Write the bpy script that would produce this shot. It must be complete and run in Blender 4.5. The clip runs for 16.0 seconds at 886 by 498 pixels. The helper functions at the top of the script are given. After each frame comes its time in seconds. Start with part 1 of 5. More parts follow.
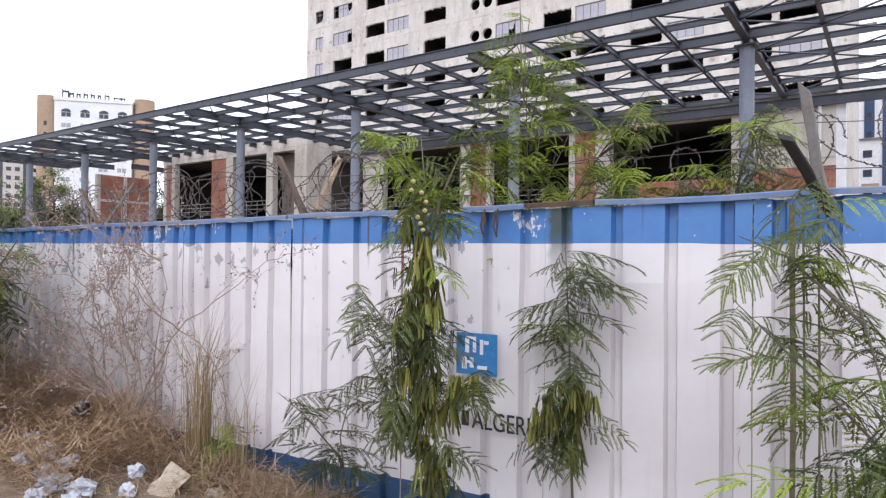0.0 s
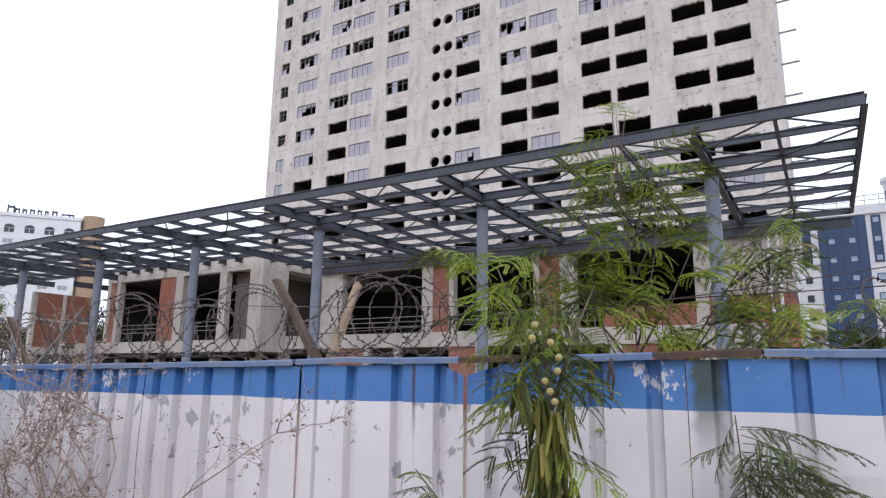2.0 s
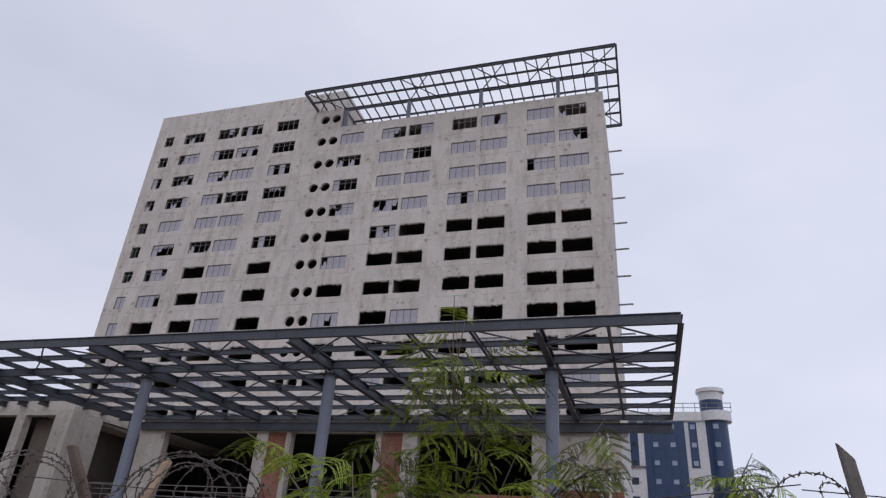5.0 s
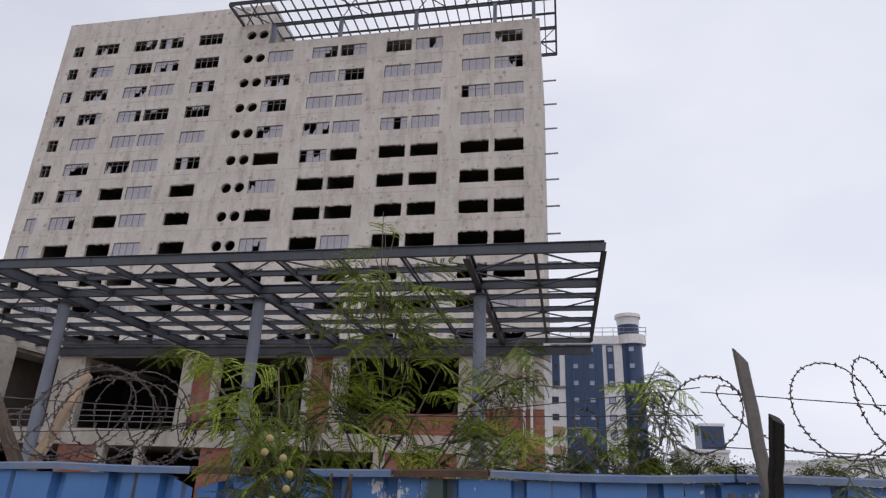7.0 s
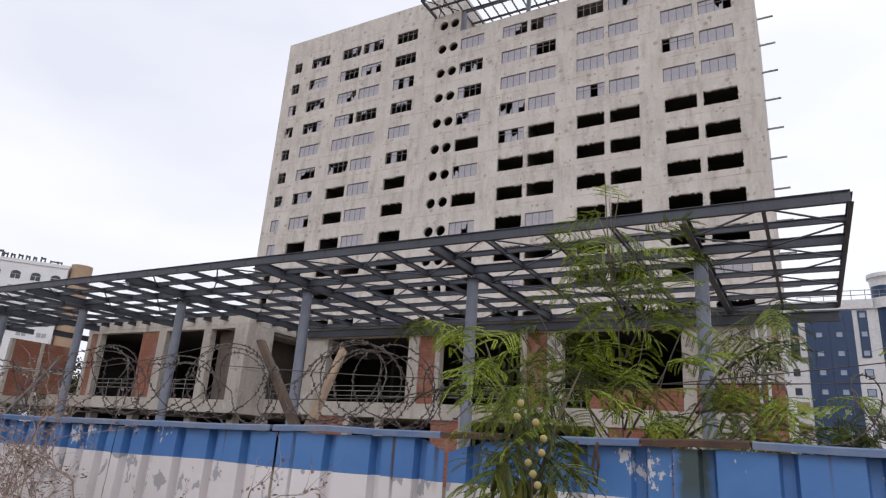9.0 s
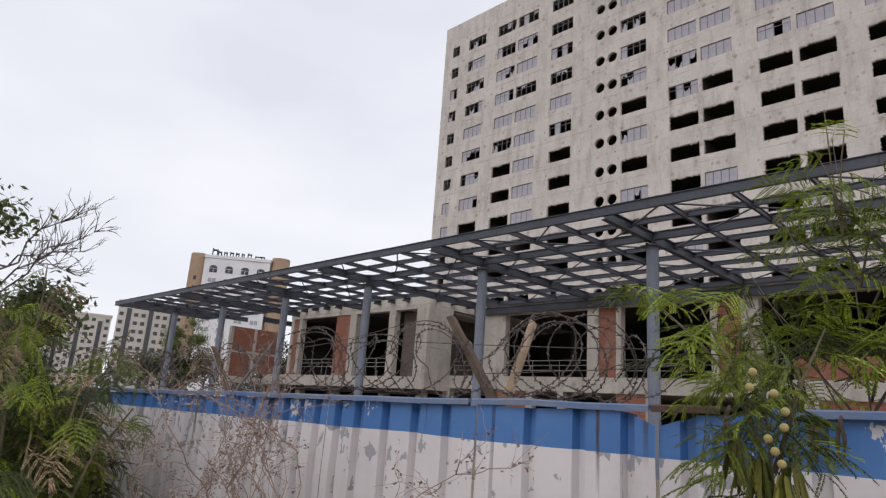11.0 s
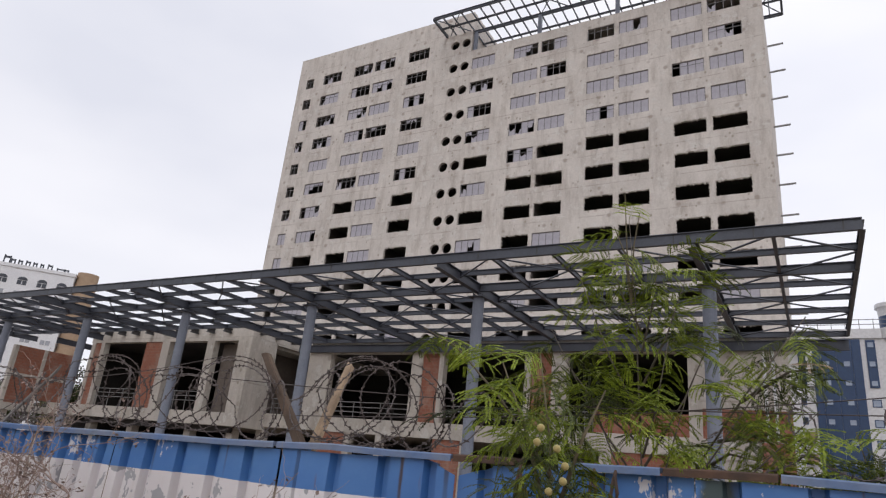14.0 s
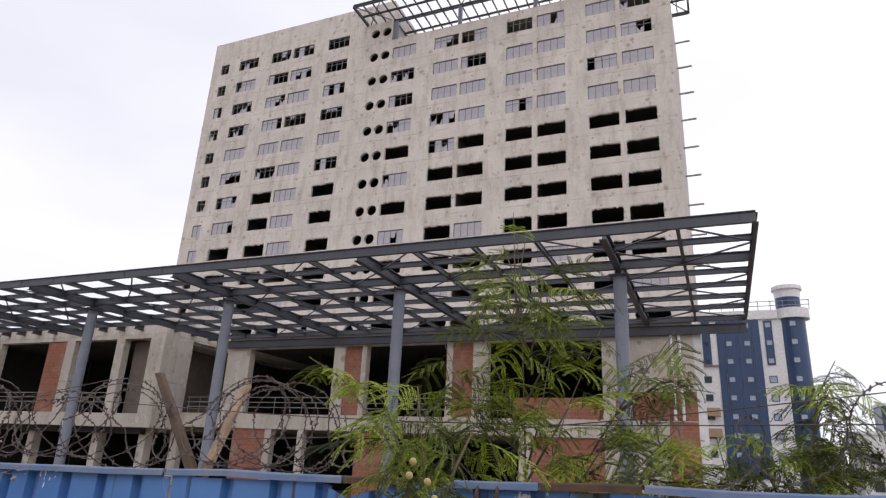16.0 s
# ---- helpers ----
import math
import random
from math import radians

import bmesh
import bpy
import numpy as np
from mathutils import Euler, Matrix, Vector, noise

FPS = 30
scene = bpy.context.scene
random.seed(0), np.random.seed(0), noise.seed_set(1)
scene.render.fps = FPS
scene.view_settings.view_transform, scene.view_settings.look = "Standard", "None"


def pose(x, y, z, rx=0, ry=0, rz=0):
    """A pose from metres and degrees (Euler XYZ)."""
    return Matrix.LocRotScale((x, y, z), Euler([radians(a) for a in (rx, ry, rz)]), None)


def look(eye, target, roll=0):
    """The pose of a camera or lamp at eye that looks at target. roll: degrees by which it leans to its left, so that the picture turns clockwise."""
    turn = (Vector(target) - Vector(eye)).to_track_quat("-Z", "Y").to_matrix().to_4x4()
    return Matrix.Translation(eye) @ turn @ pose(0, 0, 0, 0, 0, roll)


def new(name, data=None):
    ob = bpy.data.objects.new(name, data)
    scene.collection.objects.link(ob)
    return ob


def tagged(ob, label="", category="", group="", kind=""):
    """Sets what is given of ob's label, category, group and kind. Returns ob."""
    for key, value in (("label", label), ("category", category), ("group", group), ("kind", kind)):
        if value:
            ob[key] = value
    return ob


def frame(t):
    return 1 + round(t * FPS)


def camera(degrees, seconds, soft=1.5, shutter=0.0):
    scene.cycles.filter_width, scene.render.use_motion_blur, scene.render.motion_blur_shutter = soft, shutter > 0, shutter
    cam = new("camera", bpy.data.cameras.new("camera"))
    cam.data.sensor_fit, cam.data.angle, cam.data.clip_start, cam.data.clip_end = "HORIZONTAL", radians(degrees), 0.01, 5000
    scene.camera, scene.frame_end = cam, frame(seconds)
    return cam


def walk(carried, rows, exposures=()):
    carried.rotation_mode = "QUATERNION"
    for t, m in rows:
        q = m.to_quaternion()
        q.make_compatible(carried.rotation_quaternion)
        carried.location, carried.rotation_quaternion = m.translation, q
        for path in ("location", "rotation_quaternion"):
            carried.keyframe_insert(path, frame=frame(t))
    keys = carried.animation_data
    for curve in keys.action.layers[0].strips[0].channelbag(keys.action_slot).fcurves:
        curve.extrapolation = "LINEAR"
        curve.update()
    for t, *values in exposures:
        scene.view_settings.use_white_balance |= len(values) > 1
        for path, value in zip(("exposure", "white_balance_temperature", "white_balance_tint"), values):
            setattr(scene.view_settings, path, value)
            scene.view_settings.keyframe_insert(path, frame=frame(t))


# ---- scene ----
cam = camera(69.1, 16.0, soft=1.25)
PATH = [
    (0, (4.046, -23.949, 1.416), (2.905, -22.307, 1.433), 0.6),
    (0.5, (3.701, -23.75, 1.452), (2.596, -22.088, 1.583), 1.3),
    (1, (3.367, -23.636, 1.496), (2.238, -21.996, 1.683), 2.4),
    (1.5, (3.115, -23.458, 1.559), (1.983, -21.836, 1.853), 2.4),
    (2, (2.962, -23.396, 1.598), (1.962, -21.709, 1.989), 0.7),
    (2.5, (2.875, -23.377, 1.641), (1.901, -21.711, 2.169), 1.3),
    (3, (2.905, -23.388, 1.65), (1.976, -21.741, 2.302), 1.8),
    (3.5, (2.998, -23.467, 1.668), (2.085, -21.844, 2.399), 1.4),
    (4, (3.037, -23.481, 1.687), (2.216, -21.859, 2.521), 1.4),
    (4.5, (3.08, -23.499, 1.686), (2.385, -21.853, 2.585), 3.2),
    (5, (3.048, -23.425, 1.688), (2.496, -21.726, 2.587), 4.0),
    (5.2, (3.05, -23.44, 1.68), (2.564, -21.713, 2.565), 3.7),
    (6.25, (3.06, -23.42, 1.655), (2.754, -21.607, 2.44), 2.9),
    (7.3, (3.062, -23.382, 1.626), (2.639, -21.553, 2.318), 2.1),
    (7.5, (3.034, -23.355, 1.63), (2.548, -21.549, 2.339), 2.4),
    (8, (3.014, -23.377, 1.62), (2.347, -21.627, 2.322), 2.7),
    (8.5, (2.977, -23.369, 1.616), (2.179, -21.657, 2.274), 3.3),
    (9, (2.958, -23.392, 1.601), (2.003, -21.741, 2.204), 4.0),
    (9.5, (2.916, -23.376, 1.6), (1.843, -21.782, 2.153), 3.7),
    (10, (2.891, -23.379, 1.592), (1.706, -21.853, 2.11), 3.9),
    (10.2, (2.878, -23.378, 1.593), (1.652, -21.88, 2.095), 3.8),
    (11.25, (2.82, -23.35, 1.594), (1.421, -22.014, 2.101), 4.3),
    (12.3, (2.775, -23.34, 1.597), (1.394, -21.999, 2.141), 5.0),
    (12.5, (2.772, -23.345, 1.598), (1.42, -21.976, 2.143), 5.6),
    (13, (2.798, -23.323, 1.603), (1.588, -21.852, 2.21), 5.8),
    (13.5, (2.842, -23.335, 1.597), (1.748, -21.786, 2.232), 5.8),
    (14, (2.878, -23.337, 1.612), (1.913, -21.712, 2.266), 5.7),
    (14.5, (2.936, -23.357, 1.652), (2.071, -21.682, 2.321), 4.0),
    (15, (3.033, -23.395, 1.684), (2.205, -21.698, 2.342), 3.9),
    (15.5, (3.005, -23.339, 1.744), (2.181, -21.641, 2.404), 3.4),
    (16, (3.05, -23.359, 1.752), (2.293, -21.621, 2.39), 2.8),
]
EXPOSURE = [(0, 0.97, 5950, 12), (0.6, 0.86, 5900, 12), (1.5, 0.68, 5850, 12), (2.5, 0.34, 5850, 14), (3.5, -0.04, 5900, 17), (5, -0.36, 5900, 15), (7.4, -0.15, 6200, 13), (9, 0.12, 6250, 12), (10.2, 0.1, 6300, 11), (12.5, -0.1, 6350, 12), (14, 0.02, 6350, 12), (16, 0.17, 6400, 14)]
walk(cam, [(t, look(eye, target, roll)) for t, eye, target, roll in PATH], EXPOSURE)

# ---- world, sun ----
world = bpy.data.worlds.new("overcast")
scene.world = world
world.use_nodes = True
wn, wl = world.node_tree.nodes, world.node_tree.links
wn.clear()
w_out, w_bg = wn.new("ShaderNodeOutputWorld"), wn.new("ShaderNodeBackground")
w_sky = wn.new("ShaderNodeTexSky")
w_sky.sky_type, w_sky.sun_disc = "NISHITA", False
w_sky.sun_elevation, w_sky.sun_rotation = radians(40), radians(155)
w_co, w_map = wn.new("ShaderNodeTexCoord"), wn.new("ShaderNodeMapping")
w_map.inputs["Scale"].default_value = (1.0, 1.0, 2.2)
w_noise, w_ramp = wn.new("ShaderNodeTexNoise"), wn.new("ShaderNodeValToRGB")
w_noise.inputs["Scale"].default_value, w_noise.inputs["Detail"].default_value = 2.0, 4.0
w_noise.inputs["Roughness"].default_value = 0.45
w_ramp.color_ramp.elements[0].position, w_ramp.color_ramp.elements[1].position = 0.32, 0.68
w_ramp.color_ramp.elements[0].color = (8.3, 8.4, 9.0, 1)
w_ramp.color_ramp.elements[1].color = (10.2, 10.1, 10.3, 1)
w_mix = wn.new("ShaderNodeMix")
w_mix.data_type = "RGBA"
w_mix.inputs["Factor"].default_value = 0.93
wl.new(w_co.outputs["Generated"], w_map.inputs["Vector"])
wl.new(w_map.outputs["Vector"], w_noise.inputs["Vector"])
wl.new(w_noise.outputs["Fac"], w_ramp.inputs["Fac"])
wl.new(w_sky.outputs["Color"], w_mix.inputs["A"])
wl.new(w_ramp.outputs["Color"], w_mix.inputs["B"])
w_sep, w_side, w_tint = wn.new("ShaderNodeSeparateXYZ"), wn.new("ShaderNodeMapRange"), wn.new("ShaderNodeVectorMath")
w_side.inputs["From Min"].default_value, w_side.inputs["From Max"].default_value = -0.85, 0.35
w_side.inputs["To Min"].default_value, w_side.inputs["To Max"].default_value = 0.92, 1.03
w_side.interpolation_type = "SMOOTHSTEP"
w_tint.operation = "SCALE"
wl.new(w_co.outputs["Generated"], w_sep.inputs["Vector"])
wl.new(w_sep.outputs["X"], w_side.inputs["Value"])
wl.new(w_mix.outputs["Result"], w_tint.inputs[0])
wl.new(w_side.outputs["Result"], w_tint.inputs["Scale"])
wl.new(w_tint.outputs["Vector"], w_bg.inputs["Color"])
w_bg.inputs["Strength"].default_value = 0.105
wl.new(w_bg.outputs["Background"], w_out.inputs["Surface"])
sun = new("sun", bpy.data.lights.new("sun", "SUN"))
sun.data.energy, sun.data.angle, sun.data.color = 0.55, radians(25), (1.0, 0.96, 0.9)
sun.matrix_world = look((20, -60, 70), (-10, 5, 10))

# ---- materials ----


def material(name, rough=0.7, metal=0.0):
    m = bpy.data.materials.new(name)
    m.use_nodes = True
    n, l = m.node_tree.nodes, m.node_tree.links
    b = n["Principled BSDF"]
    b.inputs["Roughness"].default_value, b.inputs["Metallic"].default_value = rough, metal
    return m, n, l, b


def coords(n, l, scale=(1, 1, 1), kind="Object"):
    c, mp = n.new("ShaderNodeTexCoord"), n.new("ShaderNodeMapping")
    mp.inputs["Scale"].default_value = scale
    l.new(c.outputs[kind], mp.inputs["Vector"])
    return mp.outputs["Vector"]


def noise_of(n, l, vec, scale, detail=4.0, rough=0.55):
    t = n.new("ShaderNodeTexNoise")
    t.inputs["Scale"].default_value, t.inputs["Detail"].default_value, t.inputs["Roughness"].default_value = scale, detail, rough
    l.new(vec, t.inputs["Vector"])
    return t.outputs["Fac"]


def ramp_of(n, l, fac, stops):
    r = n.new("ShaderNodeValToRGB")
    e = r.color_ramp.elements
    while len(e) < len(stops):
        e.new(0.5)
    for k, (p, c) in enumerate(stops):
        e[k].position, e[k].color = p, (c, c, c, 1) if isinstance(c, (int, float)) else (*c, 1)
    l.new(fac, r.inputs["Fac"])
    return r.outputs["Color"]


def mixed(n, l, fac, a, b, how="MIX"):
    m = n.new("ShaderNodeMix")
    m.data_type, m.blend_type = "RGBA", how
    for socket, v in (("Factor", fac), ("A", a), ("B", b)):
        if isinstance(v, (int, float)):
            m.inputs[socket].default_value = v
        elif isinstance(v, tuple):
            m.inputs[socket].default_value = (*v, 1)
        else:
            l.new(v, m.inputs[socket])
    return m.outputs["Result"]


def bumped(n, l, b, height, strength=0.3, distance=0.02):
    k = n.new("ShaderNodeBump")
    k.inputs["Strength"].default_value, k.inputs["Distance"].default_value = strength, distance
    l.new(height, k.inputs["Height"])
    l.new(k.outputs["Normal"], b.inputs["Normal"])


def simple(name, c0, c1, scale=3.0, rough=0.7, metal=0.0, bump=0.2, dist=0.01, fine=40.0, kind="Object"):
    m, n, l, b = material(name, rough, metal)
    v = coords(n, l, kind=kind)
    big, small = noise_of(n, l, v, scale), noise_of(n, l, v, fine, 3)
    col = mixed(n, l, ramp_of(n, l, big, [(0.3, 0.0), (0.7, 1.0)]), c0, c1)
    col = mixed(n, l, 0.35, col, ramp_of(n, l, small, [(0.25, 0.35), (0.75, 1.0)]), "MULTIPLY")
    l.new(col, b.inputs["Base Color"])
    bumped(n, l, b, small, bump, dist)
    return m


def leafy(name, c0, c1):
    m, n, l, b = material(name, 0.62)
    b.inputs["Specular IOR Level"].default_value = 0.3
    info = n.new("ShaderNodeNewGeometry")
    oi = n.new("ShaderNodeObjectInfo")
    col = mixed(n, l, info.outputs["Random Per Island"], c0, c1)
    hs = n.new("ShaderNodeHueSaturation")
    k = n.new("ShaderNodeMapRange")
    k.inputs["To Min"].default_value, k.inputs["To Max"].default_value = 0.28, 1.45
    l.new(oi.outputs["Random"], k.inputs["Value"])
    l.new(k.outputs["Result"], hs.inputs["Value"])
    l.new(col, hs.inputs["Color"])
    l.new(hs.outputs["Color"], b.inputs["Base Color"])
    tr = n.new("ShaderNodeBsdfTranslucent")
    l.new(hs.outputs["Color"], tr.inputs["Color"])
    ms = n.new("ShaderNodeMixShader")
    ms.inputs["Fac"].default_value = 0.3
    l.new(b.outputs["BSDF"], ms.inputs[1])
    l.new(tr.outputs["BSDF"], ms.inputs[2])
    l.new(ms.outputs["Shader"], n["Material Output"].inputs["Surface"])
    return m


def concrete(name, c0, c1, stain):
    m, n, l, b = material(name, 0.9)
    v = coords(n, l)
    col = mixed(n, l, ramp_of(n, l, noise_of(n, l, v, 0.35, 8, 0.75), [(0.35, 0.0), (0.65, 1.0)]), c0, c1)
    streak = noise_of(n, l, coords(n, l, (1.3, 1.3, 0.3)), 0.9, 6, 0.7)
    col = mixed(n, l, ramp_of(n, l, streak, [(0.47, 0.0), (0.72, 0.6)]), col, stain)
    sep, md, dv = n.new("ShaderNodeSeparateXYZ"), n.new("ShaderNodeMath"), n.new("ShaderNodeMath")
    l.new(v, sep.inputs["Vector"])
    md.operation, dv.operation = "PINGPONG", "MULTIPLY"
    md.inputs[1].default_value = 1.49
    l.new(sep.outputs["Z"], md.inputs[0])
    seam = ramp_of(n, l, md.outputs["Value"], [(0.02, 1.0), (0.07, 0.0)])
    broken = noise_of(n, l, coords(n, l, (0.6, 0.6, 3.0)), 1.2, 5, 0.7)
    l.new(seam, dv.inputs[0])
    l.new(ramp_of(n, l, broken, [(0.42, 0.0), (0.62, 0.6)]), dv.inputs[1])
    col = mixed(n, l, dv.outputs["Value"], col, stain)
    spots = n.new("ShaderNodeTexVoronoi")
    spots.inputs["Scale"].default_value = 1.6
    l.new(coords(n, l, (1.0, 1.0, 0.8)), spots.inputs["Vector"])
    few = noise_of(n, l, v, 0.5, 3, 0.6)
    dd = n.new("ShaderNodeMath")
    dd.operation = "MULTIPLY"
    l.new(ramp_of(n, l, spots.outputs["Distance"], [(0.12, 1.0), (0.19, 0.0)]), dd.inputs[0])
    l.new(ramp_of(n, l, few, [(0.40, 0.0), (0.52, 0.85)]), dd.inputs[1])
    col = mixed(n, l, dd.outputs["Value"], col, (0.33, 0.29, 0.24))
    blot = noise_of(n, l, v, 1.4, 5, 0.7)
    col = mixed(n, l, ramp_of(n, l, blot, [(0.57, 0.0), (0.62, 0.55)]), col, (0.66, 0.64, 0.60))
    pock = n.new("ShaderNodeTexVoronoi")
    pock.inputs["Scale"].default_value = 0.75
    l.new(v, pock.inputs["Vector"])
    col = mixed(n, l, ramp_of(n, l, pock.outputs["Distance"], [(0.09, 0.65), (0.20, 0.0)]), col, stain)
    fine = noise_of(n, l, v, 9.0, 5, 0.7)
    col = mixed(n, l, 0.35, col, ramp_of(n, l, fine, [(0.25, 0.5), (0.7, 1.0)]), "MULTIPLY")
    l.new(col, b.inputs["Base Color"])
    bumped(n, l, b, fine, 0.35, 0.03)
    return m


def brickwork(name):
    m, n, l, b = material(name, 0.85)
    c = n.new("ShaderNodeTexCoord")
    sep, com = n.new("ShaderNodeSeparateXYZ"), n.new("ShaderNodeCombineXYZ")
    l.new(c.outputs["Object"], sep.inputs["Vector"])
    add = n.new("ShaderNodeMath")
    l.new(sep.outputs["X"], add.inputs[0])
    l.new(sep.outputs["Y"], add.inputs[1])
    l.new(add.outputs["Value"], com.inputs["X"])
    l.new(sep.outputs["Z"], com.inputs["Y"])
    t = n.new("ShaderNodeTexBrick")
    t.inputs["Scale"].default_value = 1.0
    t.inputs["Brick Width"].default_value, t.inputs["Row Height"].default_value = 0.31, 0.21
    t.inputs["Mortar Size"].default_value, t.inputs["Bias"].default_value = 0.010, -0.1
    t.inputs["Color1"].default_value, t.inputs["Color2"].default_value = (0.33, 0.122, 0.074, 1), (0.275, 0.10, 0.063, 1)
    t.inputs["Mortar"].default_value = (0.30, 0.19, 0.14, 1)
    l.new(com.outputs["Vector"], t.inputs["Vector"])
    dirt = noise_of(n, l, c.outputs["Object"], 0.8, 6, 0.7)
    col = mixed(n, l, ramp_of(n, l, dirt, [(0.5, 0.0), (0.72, 0.6)]), t.outputs["Color"], (0.40, 0.30, 0.245))
    fine = noise_of(n, l, c.outputs["Object"], 12, 4)
    col = mixed(n, l, 0.4, col, ramp_of(n, l, fine, [(0.3, 0.5), (0.7, 1.0)]), "MULTIPLY")
    l.new(col, b.inputs["Base Color"])
    bumped(n, l, b, t.outputs["Fac"], -0.5, 0.02)
    return m


def fence_paint():
    """White sheet metal with a blue top and foot band; paint flaked to grey metal and rust."""
    m, n, l, b = material("fence_paint", 0.45)
    geo = n.new("ShaderNodeNewGeometry")
    sep = n.new("ShaderNodeSeparateXYZ")
    l.new(geo.outputs["Position"], sep.inputs["Vector"])
    wob = noise_of(n, l, geo.outputs["Position"], 1.3, 2)
    zz = n.new("ShaderNodeMath")
    zz.operation = "MULTIPLY_ADD"
    zz.inputs[1].default_value = 0.03
    l.new(wob, zz.inputs[0])
    l.new(sep.outputs["Z"], zz.inputs[2])
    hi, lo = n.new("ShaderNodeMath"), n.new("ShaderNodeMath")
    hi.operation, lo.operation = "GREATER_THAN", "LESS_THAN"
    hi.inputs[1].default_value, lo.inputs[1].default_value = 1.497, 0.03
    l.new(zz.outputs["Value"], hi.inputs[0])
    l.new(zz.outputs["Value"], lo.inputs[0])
    both = n.new("ShaderNodeMath")
    both.operation = "MAXIMUM"
    l.new(hi.outputs["Value"], both.inputs[0])
    l.new(lo.outputs["Value"], both.inputs[1])
    white = mixed(n, l, ramp_of(n, l, noise_of(n, l, geo.outputs["Position"], 1.1, 5, 0.6), [(0.35, 0.0), (0.75, 1.0)]), (0.70, 0.66, 0.665), (0.565, 0.525, 0.525))
    streak = noise_of(n, l, coords(n, l, (14, 14, 0.7)), 1.0, 5, 0.6)
    white = mixed(n, l, ramp_of(n, l, streak, [(0.55, 0.0), (0.8, 0.35)]), white, (0.5, 0.42, 0.36))
    blue = mixed(n, l, ramp_of(n, l, noise_of(n, l, geo.outputs["Position"], 2.0, 5, 0.65), [(0.35, 0.0), (0.7, 1.0)]), (0.05, 0.15, 0.40), (0.08, 0.20, 0.44))
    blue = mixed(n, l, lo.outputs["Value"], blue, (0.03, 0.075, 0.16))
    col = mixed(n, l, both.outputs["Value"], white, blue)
    flake_n = noise_of(n, l, coords(n, l, (1.0, 1.0, 0.7)), 13.0, 4, 0.55)
    where0 = ramp_of(n, l, noise_of(n, l, geo.outputs["Position"], 1.4, 2, 0.5), [(0.3, 0.42), (0.7, 0.60)])
    up, clean, w1, w2 = n.new("ShaderNodeMapRange"), n.new("ShaderNodeMapRange"), n.new("ShaderNodeMath"), n.new("ShaderNodeMath")
    up.inputs["From Min"].default_value, up.inputs["From Max"].default_value, up.inputs["To Max"].default_value = 1.0, 1.5, 0.11
    clean.inputs["From Min"].default_value, clean.inputs["From Max"].default_value, clean.inputs["To Max"].default_value = 1.9, 2.8, -0.16
    l.new(sep.outputs["Z"], up.inputs["Value"])
    l.new(sep.outputs["X"], clean.inputs["Value"])
    l.new(where0, w1.inputs[0])
    l.new(up.outputs["Result"], w1.inputs[1])
    l.new(w1.outputs["Value"], w2.inputs[0])
    l.new(clean.outputs["Result"], w2.inputs[1])
    where = w2.outputs["Value"]
    mul = n.new("ShaderNodeMath")
    mul.operation = "MULTIPLY"
    l.new(flake_n, mul.inputs[0])
    l.new(where, mul.inputs[1])
    flakes0 = ramp_of(n, l, mul.outputs["Value"], [(0.355, 0.0), (0.362, 1.0)])
    chip_n, chip_m = noise_of(n, l, coords(n, l, (1.0, 1.0, 0.6)), 42.0, 4, 0.6), n.new("ShaderNodeMath")
    chip_m.operation = "MULTIPLY"
    l.new(chip_n, chip_m.inputs[0])
    l.new(ramp_of(n, l, noise_of(n, l, geo.outputs["Position"], 3.2, 2, 0.5), [(0.45, 0.3), (0.68, 0.62)]), chip_m.inputs[1])
    chips = ramp_of(n, l, chip_m.outputs["Value"], [(0.312, 0.0), (0.322, 1.0)])
    flakes = mixed(n, l, hi.outputs["Value"], flakes0, chips)
    under = mixed(n, l, ramp_of(n, l, noise_of(n, l, geo.outputs["Position"], 3.0, 3), [(0.55, 0.0), (0.75, 1.0)]), (0.34, 0.335, 0.35), (0.22, 0.15, 0.12))
    under = mixed(n, l, hi.outputs["Value"], under, (0.55, 0.53, 0.54))
    col = mixed(n, l, flakes, col, under)
    rust = noise_of(n, l, coords(n, l, (9, 9, 1.1)), 1.0, 4, 0.65)
    col = mixed(n, l, ramp_of(n, l, rust, [(0.68, 0.0), (0.76, 0.8)]), col, (0.13, 0.06, 0.035))
    rough_edge = noise_of(n, l, geo.outputs["Position"], 11, 4)
    for at, half, low, tint in ((2.55, 0.07, 1.30, (0.045, 0.06, 0.035)), (1.285, 0.014, 1.30, (0.06, 0.035, 0.025)), (1.93, 0.012, 1.40, (0.03, 0.02, 0.018)),
                                (-0.62, 0.010, 1.45, (0.05, 0.03, 0.025)), (2.14, 0.010, 1.38, (0.08, 0.045, 0.03)), (-1.9, 0.02, 1.2, (0.12, 0.08, 0.06)), (-0.17, 0.010, 1.42, (0.03, 0.022, 0.02)), (-1.06, 0.014, 1.44, (0.03, 0.022, 0.02)), (-1.3, 0.008, 1.40, (0.04, 0.03, 0.025)), (0.3, 0.008, 1.47, (0.05, 0.03, 0.025)), (1.5, 0.014, 1.42, (0.04, 0.028, 0.022)), (-2.4, 0.012, 1.42, (0.04, 0.03, 0.025)), (3.0, 0.006, 1.5, (0.06, 0.04, 0.03))):
        px, ax, edge, st = (n.new("ShaderNodeMath") for _ in range(4))
        px.operation, px.inputs[1].default_value = "SUBTRACT", at
        ax.operation, st.operation = "ABSOLUTE", "MULTIPLY"
        edge.operation, edge.inputs[1].default_value = "MULTIPLY_ADD", half
        l.new(sep.outputs["X"], px.inputs[0])
        l.new(px.outputs["Value"], ax.inputs[0])
